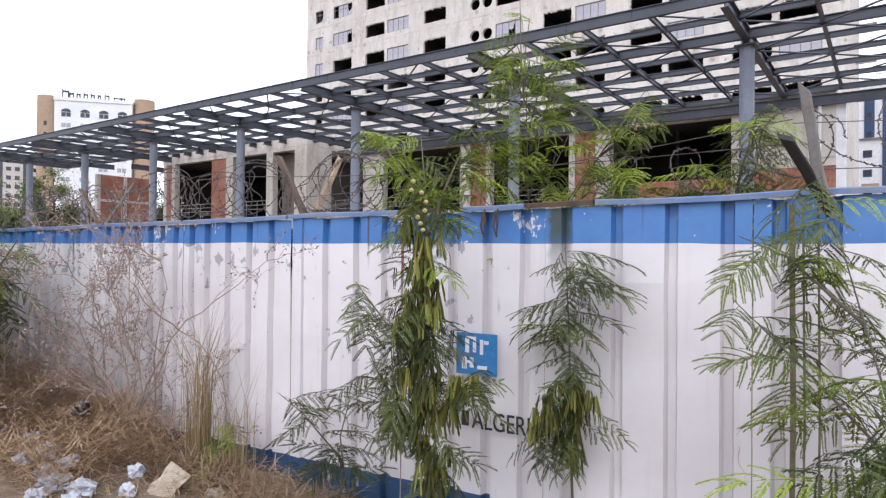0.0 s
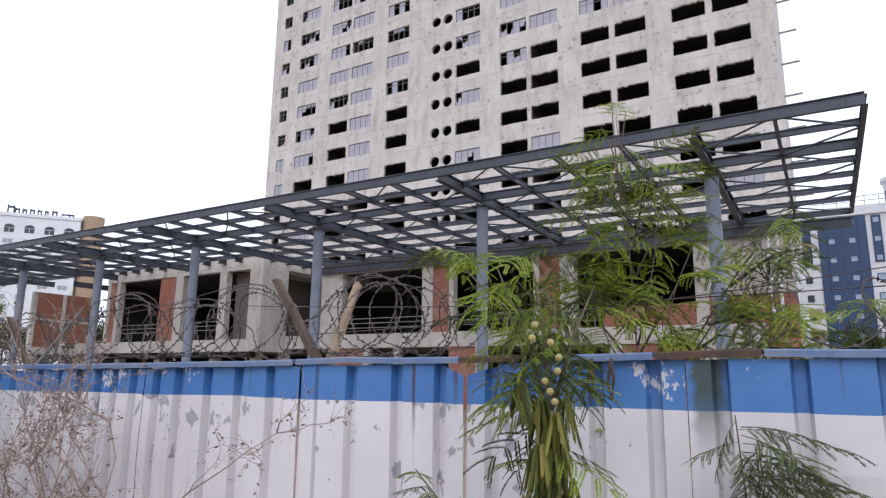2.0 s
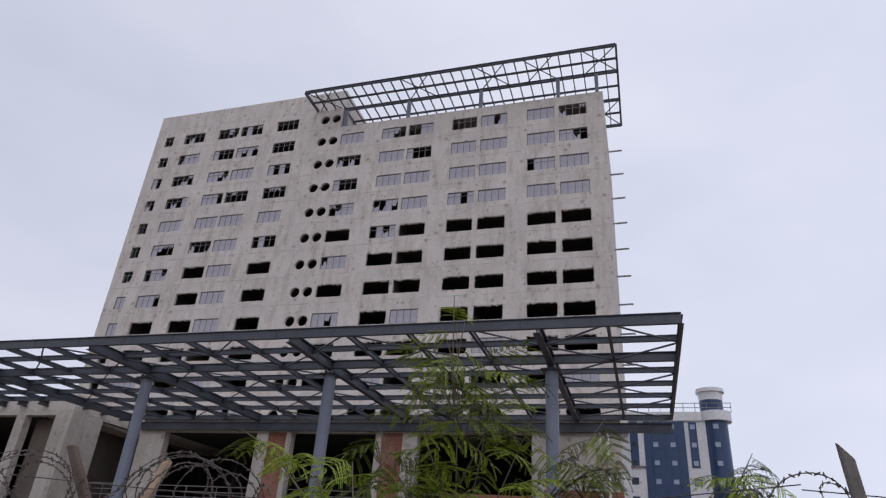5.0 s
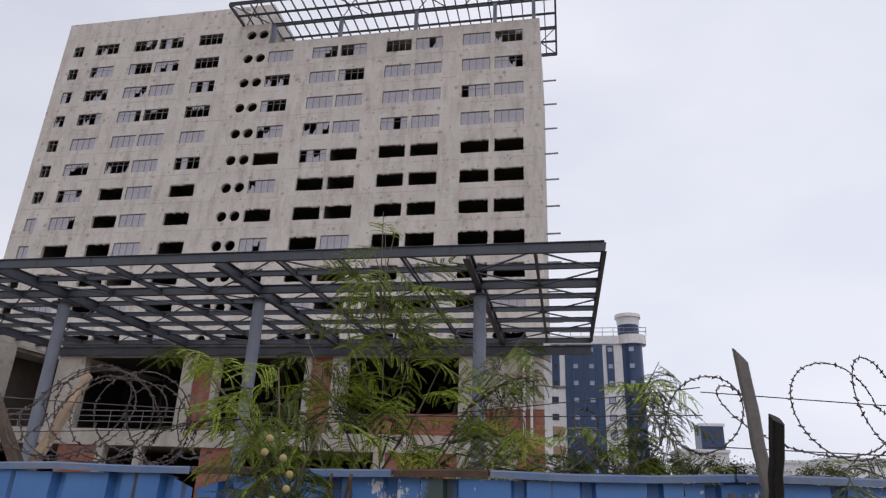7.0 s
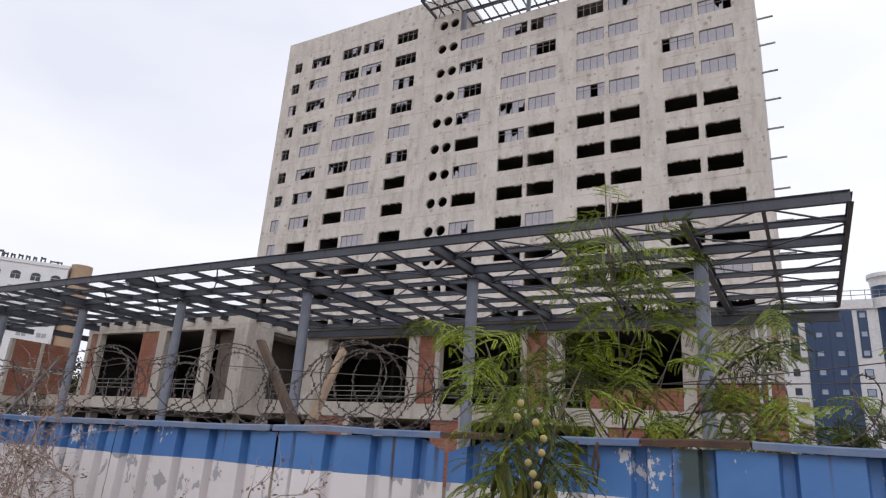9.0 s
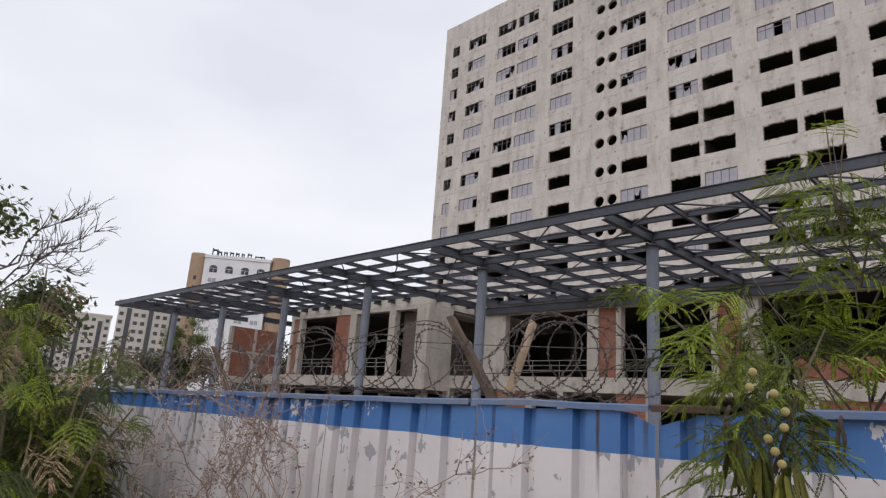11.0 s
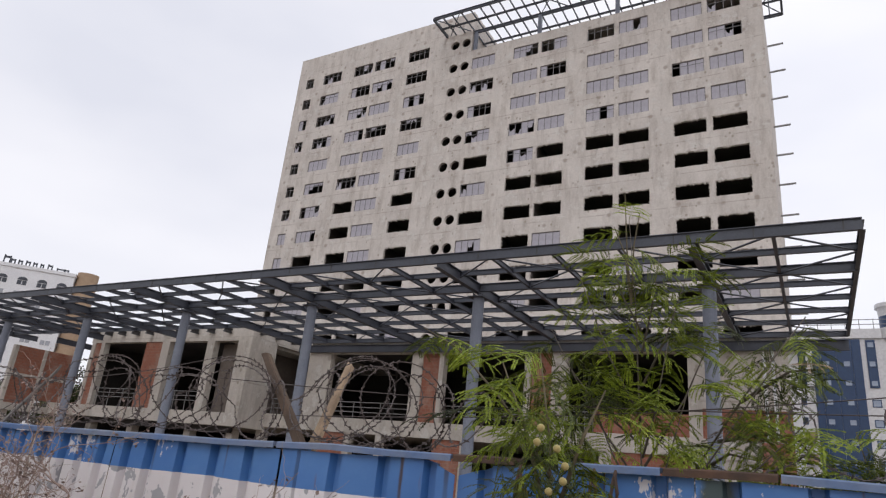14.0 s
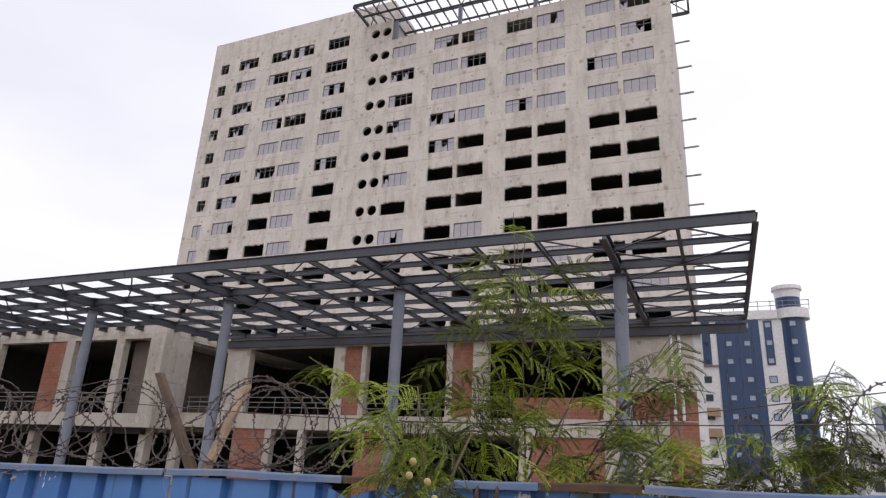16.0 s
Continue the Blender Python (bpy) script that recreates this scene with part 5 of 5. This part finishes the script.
bare_shrub((3.30, -20.3, GZ), 1.25, 0.28, 61, "thin pale leafless twigs rising behind the fence", 4, name="dry_shrub", r0=0.006, depth=2, mid=1.2)
bare_shrub((4.15, -20.25, GZ), 1.1, 0.3, 62, "thin pale leafless twigs rising behind the fence", 4, name="dry_shrub", r0=0.006, depth=2, mid=1.2)


def blades(x0, x1, y0, y1, n, h0, h1, lean, seed, width=0.004, lift=0.0, lay=False):
    rr = random.Random(seed)
    bm = bmesh.new()
    for k in range(n):
        x, y = rr.uniform(x0, x1), rr.uniform(y0, y1)
        z = ground_z(x, y) - 0.01 + (rr.random() ** 1.6 * lift)
        a, h = rr.uniform(0, 6.283), rr.uniform(h0, h1)
        tilt = rr.uniform(1.0, 1.5) if lay else rr.uniform(0, lean)
        d = Vector((math.sin(tilt) * math.cos(a), math.sin(tilt) * math.sin(a), math.cos(tilt)))
        s = Vector((-math.sin(a), math.cos(a), 0)) * width
        p = Vector((x, y, z))
        m = p + d * h * 0.55
        e = m + (d + Vector((0.3 * math.cos(a), 0.3 * math.sin(a), -0.35))).normalized() * h * 0.45
        v = [bm.verts.new(q) for q in (p - s, p + s, m + s * 0.8, m - s * 0.8, e)]
        bm.faces.new((v[0], v[1], v[2], v[3]))
        bm.faces.new((v[3], v[2], v[4]))
    return bm


def stuff(name, bm, mat, label, category):
    return tagged(part(name, bm, mat), label, category, kind="stuff")


stuff("dry_grass", blades(0.02, 0.20, -21.3, -21.15, 120, 0.4, 1.4, 0.12, 1, 0.0032), MAT_YELLOW, "tall clump of straw-yellow dry grass at the fence", "grass")
stuff("dry_grass", blades(0.2, 0.62, -21.3, -21.1, 70, 0.3, 0.95, 0.2, 2, 0.0025), MAT_YELLOW, "thin straw-yellow dry grass at the fence", "grass")
stuff("brush_pile", blades(-3.0, -0.2, -22.1, -21.15, 9000, 0.12, 0.42, 1.5, 3, 0.0035, 0.26, True), MAT_STRAW, "heap of dead brown brush and straw before the fence", "brush")
stuff("brush_pile", blades(-2.9, -0.95, -21.95, -21.45, 4600, 0.15, 0.5, 1.5, 4, 0.0035, 0.42, True), MAT_STRAW, "heap of dead brown brush and straw before the fence", "brush")
stuff("straw_litter", blades(-1.0, 3.0, -22.6, -21.0, 4200, 0.06, 0.22, 1.5, 5, 0.0028, 0.07, True), MAT_STRAW, "loose brown straw lying on the soil", "litter")
stuff("straw_litter", blades(-0.2, 1.5, -21.55, -21.1, 2600, 0.08, 0.26, 1.5, 9, 0.003, 0.2, True), MAT_STRAW, "drift of brown straw against the foot of the fence", "litter")
bush_clumps = blades(-4.2, -1.4, -22.4, -21.7, 900, 0.2, 0.6, 0.7, 6, 0.005, 0.4)
stuff("dry_grass", bush_clumps, MAT_STRAW, "dead brown grass under the bush", "grass")


def crumpled(name, x, y, w, d, h, seed, mat, label, rz=0.0):
    rr = random.Random(seed)
    bm = bmesh.new()
    bmesh.ops.create_icosphere(bm, subdivisions=3, radius=0.5)
    for v in bm.verts:
        k = 1 + 0.6 * noise.noise(v.co * 3.6 + Vector((seed, 0, 0))) + 0.55 * noise.noise(v.co * 8 + Vector((0, seed, 0)))
        v.co = Vector((v.co.x * w * k, v.co.y * d * k, max(v.co.z * h * k, -0.3 * h)))
    ob = part(name, bm, mat)
    ob.matrix_world = pose(x, y, ground_z(x, y) + 0.28 * h, 0, 0, rz)
    return tagged(ob, label, "litter", "scattered litter")


for k, (x, y, w) in enumerate(((-0.66, -21.86, 0.16), (-0.95, -21.84, 0.14), (-0.42, -21.84, 0.12), (0.0, -21.62, 0.12), (-0.75, -21.98, 0.14))):
    crumpled("crumpled_paper", x, y, w, w * 0.8, w * 0.7, 20 + k, MAT_PAPER, "crumpled white plastic bag in the brush", 40 * k).location.z += 0.06
crumpled("crumpled_paper", -0.35, -21.98, 0.20, 0.16, 0.12, 1, MAT_PAPER, "crumpled white plastic bag on the soil")
crumpled("crumpled_paper", -0.12, -21.90, 0.22, 0.14, 0.10, 2, MAT_PAPER, "crumpled white plastic bag on the soil")
crumpled("crumpled_paper", -0.05, -22.0, 0.14, 0.10, 0.08, 3, MAT_PAPER, "crumpled white paper scrap on the soil")
crumpled("crumpled_paper", 0.12, -21.74, 0.12, 0.08, 0.08, 4, MAT_PAPER, "crumpled white paper scrap on the soil")
crumpled("crumpled_paper", -0.5, -21.95, 0.13, 0.12, 0.10, 5, MAT_PAPER, "crumpled white plastic bag on the soil")
crumpled("crumpled_paper", -0.28, -22.1, 0.15, 0.12, 0.10, 8, MAT_PAPER, "crumpled white plastic bag on the soil")
bm = bmesh.new()
gv = [[bm.verts.new((0.17 * i / 5 - 0.085, 0.05 * noise.noise((i * 0.7, j * 0.7, 2)), 0.22 * j / 4)) for i in range(6)] for j in range(5)]
for a, b in zip(gv, gv[1:]):
    for i in range(5):
        bm.faces.new((a[i], a[i + 1], b[i + 1], b[i]))
ob = part("torn_cardboard", bm, MAT_CARD)
ob.modifiers.new("thickness", "SOLIDIFY").thickness = 0.006
ob.matrix_world = pose(0.27, -21.64, ground_z(0.27, -21.64) - 0.01, -35, 25, 15)
tagged(ob, "torn pale sheet of cardboard leaning on the brush", "cardboard", "scattered litter")
ob = crumpled("black_bag", -0.72, -21.62, 0.13, 0.10, 0.12, 6, MAT_BLACK, "small black plastic bag caught on the dry shrub")
ob.location.z = 0.27
stone = crumpled("stone", 0.62, -21.45, 0.16, 0.12, 0.1, 7, MAT_CARD, "pale rough stone lying in the straw")

# tree beyond the bush, with thin bare twig ends


def leaf_cloud(centres, n, size, seed):
    """Many small leaf faces gathered about points, with gaps between."""
    rr = random.Random(seed)
    bm = bmesh.new()
    for c, rad in centres:
        for k in range(n):
            d = Vector((rr.gauss(0, 0.5), rr.gauss(0, 0.5), rr.gauss(0, 0.42))) * rad
            p = Vector(c) + d
            e = Vector((rr.uniform(-1, 1), rr.uniform(-1, 1), rr.uniform(-1, 0.4))).normalized()
            s = e.cross(Vector((rr.uniform(-1, 1), rr.uniform(-1, 1), 1))).normalized()
            q = size * rr.uniform(0.6, 1.3)
            v = [bm.verts.new(w) for w in (p, p + e * q * 0.5 + s * q * 0.22, p + e * q, p + e * q * 0.5 - s * q * 0.22)]
            bm.faces.new(v)
    return bm


def tree(name, base, h, crown, leaf, n, seed, label, mat, limbs=7, trunk_r=0.12):
    """A tapered trunk with limbs and a loose crown of small leaves at the limb ends."""
    rr = random.Random(seed)
    base = Vector(base)
    tr = thing(name, label, "tree", at=base)
    bm = bmesh.new()
    tube(bm, [(0, 0, 0), (0.03 * h, 0.01 * h, h * 0.35), (0.02 * h, 0, h * 0.7), (0.0, 0, h * 0.92)], [trunk_r, trunk_r * 0.75, trunk_r * 0.5, trunk_r * 0.15], 8)
    part("trunk", bm, MAT_BARK, tr)
    ends = [(Vector((0, 0, h * 0.95)), crown * 0.4)]
    for k in range(limbs):
        a = 6.283 * k / limbs + rr.uniform(-0.4, 0.4)
        z0 = h * rr.uniform(0.3, 0.75)
        ln = crown * rr.uniform(0.6, 1.05)
        e = Vector((math.cos(a) * ln, math.sin(a) * ln, z0 + ln * rr.uniform(0.2, 0.7)))
        m = Vector((math.cos(a) * ln * 0.5, math.sin(a) * ln * 0.5, z0 + ln * 0.3))
        bm = bmesh.new()
        tube(bm, [(0.02 * h, 0, z0), m, e], [trunk_r * 0.4, trunk_r * 0.25, trunk_r * 0.08], 6)
        part("limb", bm, MAT_BARK, tr)
        ends += [(e, crown * 0.36), ((m + e) / 2, crown * 0.3)]
    ob = part("crown", leaf_cloud(ends, n, leaf, seed), mat, tr)
    ob["kind"] = "stuff"
    return tr


street_tree = tree("street_tree", (-6.3, -21.9, GZ), 3.9, 0.95, 0.10, 480, 41, "dark green leafy tree with bare twigs beyond the bush", MAT_LEAF_DARK)


def bare_limb(host, a, b, seed):
    """A thin limb from a to b with crooked bare side twigs."""
    rr = random.Random(seed)
    a, b = Vector(a) - host.location, Vector(b) - host.location
    bm = bmesh.new()
    pts = [a.lerp(b, k / 8) + Vector((rr.uniform(-0.05, 0.05), rr.uniform(-0.05, 0.05), rr.uniform(-0.06, 0.06) + 0.12 * math.sin(3.14 * k / 8))) for k in range(9)]
    tube(bm, pts, [0.015 * (1 - 0.8 * k / 8) for k in range(9)], 5)
    for k in range(26):
        p = pts[rr.randint(3, 8)]
        d = ((b - a).normalized() + Vector((rr.uniform(-0.7, 0.7), rr.uniform(-0.7, 0.7), rr.uniform(-0.7, 0.8)))).normalized()
        for level in range(2):
            line = [p]
            for j in range(5):
                d = (d + Vector((rr.uniform(-0.4, 0.4), rr.uniform(-0.4, 0.4), rr.uniform(-0.25, 0.45)))).normalized()
                line.append(line[-1] + d * rr.uniform(0.04, 0.085) / (1 + level))
            tube(bm, line, [0.0052 - 0.0008 * j for j in range(6)], 4)
            p = line[3]
    part("bare_limb", bm, MAT_BARK, host, "crooked bare limb with thin twigs")


for k, tip in enumerate(((-5.15, -21.22, 3.40), (-5.25, -21.30, 3.15), (-5.35, -21.2, 3.7), (-5.3, -21.35, 2.85))):
    bare_limb(street_tree, (-6.25, -21.88, 2.3 + 0.2 * k), tip, 44 + k)
ob = part("outer_leaves", leaf_cloud([((0.55, 0.42, 2.75), 0.30), ((0.6, 0.5, 2.45), 0.3)], 300, 0.085, 78), MAT_LEAF_DARK, street_tree)
ob["kind"] = "stuff"
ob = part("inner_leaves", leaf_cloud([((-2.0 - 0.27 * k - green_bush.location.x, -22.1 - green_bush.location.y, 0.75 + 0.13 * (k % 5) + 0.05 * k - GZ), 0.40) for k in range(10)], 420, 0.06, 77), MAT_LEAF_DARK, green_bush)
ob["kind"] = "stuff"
for k, (x, y, h, c) in enumerate(((-64, 17, 8.5, 3.0), (-70, 24, 8.0, 3.2), (-78, 20, 7.5, 3.5), (-88, 32, 8, 4.0), (-74, 8, 6.0, 3.0), (-96, 14, 7, 4.0), (-110, 30, 9, 4.5))):
    tree("far_tree", (x, y, -0.2), h, c, 0.35, 300, 50 + k, "dark green tree standing beyond the canopy", MAT_LEAF_DARK, trunk_r=0.2)
for k, (x, y, h, c) in enumerate(((12, 40, 5.0, 2.4), (17, 46, 5.5, 2.6), (22, 44, 5, 2.6), (28, 50, 5.5, 3.0), (9.5, 34, 4.5, 1.8))):
    tree("far_tree", (x, y, -0.2), h, c, 0.28, 260, 70 + k, "green tree standing behind the fence", MAT_LEAF_DARK, trunk_r=0.16)

tree("conifer_tree", (-95.0, 20.0, -0.2), 13.4, 3.4, 0.32, 620, 90, "dense dark green tree rising behind the canopy", MAT_LEAF_DARK, limbs=15, trunk_r=0.25)

# ---- blue and white building ----
blue = thing("blue_office_building", "white and navy blue office building with a round corner tower", "building", at=(-0.35, 0, 0))
BY = 70.0


def blue_window(x, z, w, h, y, rz=0.0, mat=None):
    win = new("window")
    win.parent = blue
    win.matrix_local = pose(x, y, z, 0, 0, rz)
    part("frame", boxes((-w / 2, w / 2, -0.05, 0.0, -h / 2, -h / 2 + 0.1), (-w / 2, w / 2, -0.05, 0.0, h / 2 - 0.1, h / 2), (-w / 2, -w / 2 + 0.1, -0.05, 0.0, -h / 2 + 0.1, h / 2 - 0.1),
                        (w / 2 - 0.1, w / 2, -0.05, 0.0, -h / 2 + 0.1, h / 2 - 0.1)), MAT_NAVY, win)
    part("pane", boxes((-w / 2 + 0.1, w / 2 - 0.1, -0.03, -0.01, -h / 2 + 0.1, h / 2 - 0.1)), mat or MAT_PALE_GLASS, win)


part("white_wall", boxes((-4.0, 11.9, BY, BY + 14, -0.2, 22.1)), MAT_WHITE, blue)
for a, b in ((3.6, 4.45), (4.48, 6.15), (6.18, 7.85), (7.88, 8.85)):
    part("navy_panel", boxes((a, b, BY - 0.15, BY - 0.005, 2.0, 22.0)), MAT_NAVY, blue)
part("navy_strip", boxes((1.75, 2.8, BY - 0.12, BY - 0.005, 16.2, 22.0)), MAT_NAVY, blue)
part("navy_strip", boxes((9.4, 10.4, BY - 0.12, BY - 0.005, 16.05, 21.9)), MAT_NAVY, blue)
part("ledge", boxes((1.2, 3.59, BY - 0.3, BY - 0.005, 15.95, 16.12)), MAT_FRAME, blue)
bm = bmesh.new()
cylinder(bm, 12.85, BY + 1.0, -0.2, 22.1, 1.62, 32)
part("round_bay", bm, MAT_NAVY, blue, "round navy blue corner bay")
bm = bmesh.new()
cylinder(bm, 12.95, BY + 1.0, 12.95, 13.1, 1.66, 32)
part("bay_joint", bm, MAT_FRAME, blue)
bm = bmesh.new()
cylinder(bm, 13.0, BY + 1.0, 22.1, 23.4, 2.05, 32)
part("parapet", bm, MAT_WHITE, blue)
part("parapet", boxes((-4.0, 11.2, BY - 0.25, BY + 0.1, 22.11, 23.3)), MAT_WHITE, blue)
bm = bmesh.new()
cylinder(bm, 12.75, BY + 1.6, 23.4, 25.1, 1.5, 28)
part("lantern", bm, MAT_NAVY, blue)
bm = bmesh.new()
cylinder(bm, 12.75, BY + 1.6, 25.1, 26.2, 1.52, 28, 1.62)
cylinder(bm, 12.75, BY + 1.6, 26.2, 26.7, 1.85, 28, 1.8)
part("lantern_roof", bm, MAT_WHITE, blue)
for z in (23.9, 24.5):
    bm = bmesh.new()
    tube(bm, [(3, BY, z), (15.1, BY, z)], 0.05, 5)
    part("rail_bar", bm, MAT_RAIL, blue)
for k in range(9):
    bm = bmesh.new()
    tube(bm, [(3 + 1.5 * k, BY, 23.3), (3 + 1.5 * k, BY, 24.6)], 0.04, 5)
    part("rail_post", bm, MAT_RAIL, blue)
for k in range(8):
    z = 21.3 - 2.36 * k
    blue_window(5.05, z, 0.85, 0.8, BY - 0.155)
    blue_window(7.25, z, 0.85, 0.8, BY - 0.155)
    if k > 2:
        blue_window(9.9, z, 0.95, 0.9, BY - 0.005, mat=MAT_PALE_GLASS)
        blue_window(2.1, z, 0.95, 0.9, BY - 0.005, mat=MAT_GLASS)
    else:
        blue_window(9.9, z, 0.8, 0.8, BY - 0.125)
        blue_window(2.25, z, 0.7, 0.8, BY - 0.125, mat=MAT_GLASS)
    blue_window(12.8, z, 0.85, 0.8, BY - 0.64)
for z in (9.6, 7.0):
    part("balcony", boxes((1.5, 3.3, BY - 1.0, BY - 0.31, z - 0.15, z), (1.5, 3.3, BY - 1.0, BY - 0.94, z, z + 0.9), (1.5, 1.56, BY - 0.94, BY - 0.31, z, z + 0.9), (3.24, 3.3, BY - 0.94, BY - 0.31, z, z + 0.9)), MAT_TAN, blue)
for k, (x, y, w, h, d, m) in enumerate(((20.5, 68, 6.0, 7.5, 8, MAT_WHITE), (27.5, 72, 7, 6.0, 8, MAT_WHITE), (24.2, 80, 3.2, 12.0, 5, MAT_NAVY), (36, 78, 8, 7, 9, MAT_WHITE), (46, 85, 9, 8, 9, MAT_WHITE))):
    hs = thing("low_house", "small pale flat-roofed building behind the trees", "house", "low houses")
    part("wall", boxes((x - w / 2, x + w / 2, y, y + d, -0.2, h)), m, hs)
    part("roof", boxes((x - w / 2 - 0.2, x + w / 2 + 0.2, y - 0.2, y + d + 0.2, h, h + 0.4)), MAT_WHITE, hs)
    for i in range(2):
        for j in range(int(h // 3)):
            part("window", boxes((x - w / 4 + i * w / 2 - 0.5, x - w / 4 + i * w / 2 + 0.5, y - 0.06, y - 0.005, 1.2 + 3 * j, 2.4 + 3 * j)), MAT_GLASS, hs)

# ---- far hotel with two round stair towers ----
hotel = thing("far_hotel", "white hotel between two round tan stair towers", "building")
away = Vector((-212 - 2.7, 80 + 23.3))
hotel.matrix_world = pose(-209.8, 84.5, 0, 0, 0, math.degrees(math.atan2(away.y, away.x)) - 104) @ Matrix.Diagonal((1.05, 1, 1.045, 1))
part("wall", boxes((-11.2, 10.4, -4, 10, -0.2, 47.2)), MAT_WHITE, hotel)
part("parapet", boxes((-11.4, 10.6, -4.3, 10.2, 47.2, 48.2)), MAT_WHITE, hotel)
for x in (-13.6, 13.4):
    bm = bmesh.new()
    cylinder(bm, x, -1, -0.2, 48.6 if x < 0 else 49.2, 3.0, 28)
    part("stair_tower", bm, MAT_TAN, hotel, "round tan stair tower")
for j in range(12):
    z = 43.0 - 3.3 * j
    for k in range(4):
        x = -8.0 + 5.2 * k
        bm = boxes((x - 1.25, x - 0.1, -4.1, -4.005, z - 0.7, z + 0.6), (x + 0.1, x + 1.25, -4.1, -4.005, z - 0.7, z + 0.6))
        if j == 0:
            n = 12
            fan = [bm.verts.new((x + 1.35 * math.cos(3.1416 * i / n), -4.1, z + 0.75 + 1.0 * math.sin(3.1416 * i / n))) for i in range(n + 1)]
            bm.faces.new(fan)
        part("window", bm, MAT_GLASS if j == 0 else MAT_HAZY, hotel)
    if j:
        for x in (-13.6,):
            part("window", boxes((x - 0.4, x + 0.4, -4.08, -3.9, z - 0.4, z + 0.9)), MAT_GLASS, hotel)
for k, (w, h) in enumerate(((1.9, 2.3), (1.3, 1.5), (1.2, 1.4), (1.3, 1.5), (1.2, 1.4), (1.0, 1.3), (1.4, 1.5), (2.4, 0.8), (1.4, 0.8))):
    x = -9.3 + 1.95 * k + (0.6 if k > 6 else 0)
    part("letter_bar", boxes((x, x + 0.35, -3.6, -3.3, 48.2, 48.4 + h), (x + w - 0.35, x + w, -3.6, -3.3, 48.2, 48.4 + h * 0.9), (x + 0.35, x + w - 0.35, -3.6, -3.3, 48.1 + h * 0.7, 48.4 + h * 0.85)), MAT_GLASS, hotel)

# ---- far apartment blocks ----
for k, (px, py, w, h, label) in enumerate(((-241, 68, 22, 33, "tall pale beige apartment block with dark balcony strips"), (-282, 60, 15, 30.5, "pale cream apartment block beyond the trees"),
                                            (-300, 38, 22, 27, "pale cream apartment block beyond the trees"), (-330, 60, 20, 27, "pale cream apartment block far off"))):
    bl = thing("apartment_block", label, "building", "far apartment blocks")
    d = Vector((px - 2.7, py + 23.3))
    bl.matrix_world = pose(px, py, 0, 0, 0, math.degrees(math.atan2(d.y, d.x)) - 90)
    part("wall", boxes((-w / 2, w / 2, 0, 12, -0.2, h)), MAT_BLOCK, bl)
    part("roof", boxes((-w / 2 - 0.3, w / 2 + 0.3, -0.3, 12.3, h, h + 0.8)), MAT_BLOCK, bl)
    n = int(w // 2.3)
    for i in range(n):
        x = -w / 2 + (i + 0.5) * w / n
        if i % 3 == 1:
            part("balcony_strip", boxes((x - 0.8, x + 0.8, -0.12, -0.01, 2, h - 2)), MAT_GLASS, bl)
        else:
            for j in range(int(h // 3)):
                part("window", boxes((x - 0.7, x + 0.7, -0.1, -0.01, 1.2 + 3 * j, 2.5 + 3 * j)), MAT_GLASS, bl)
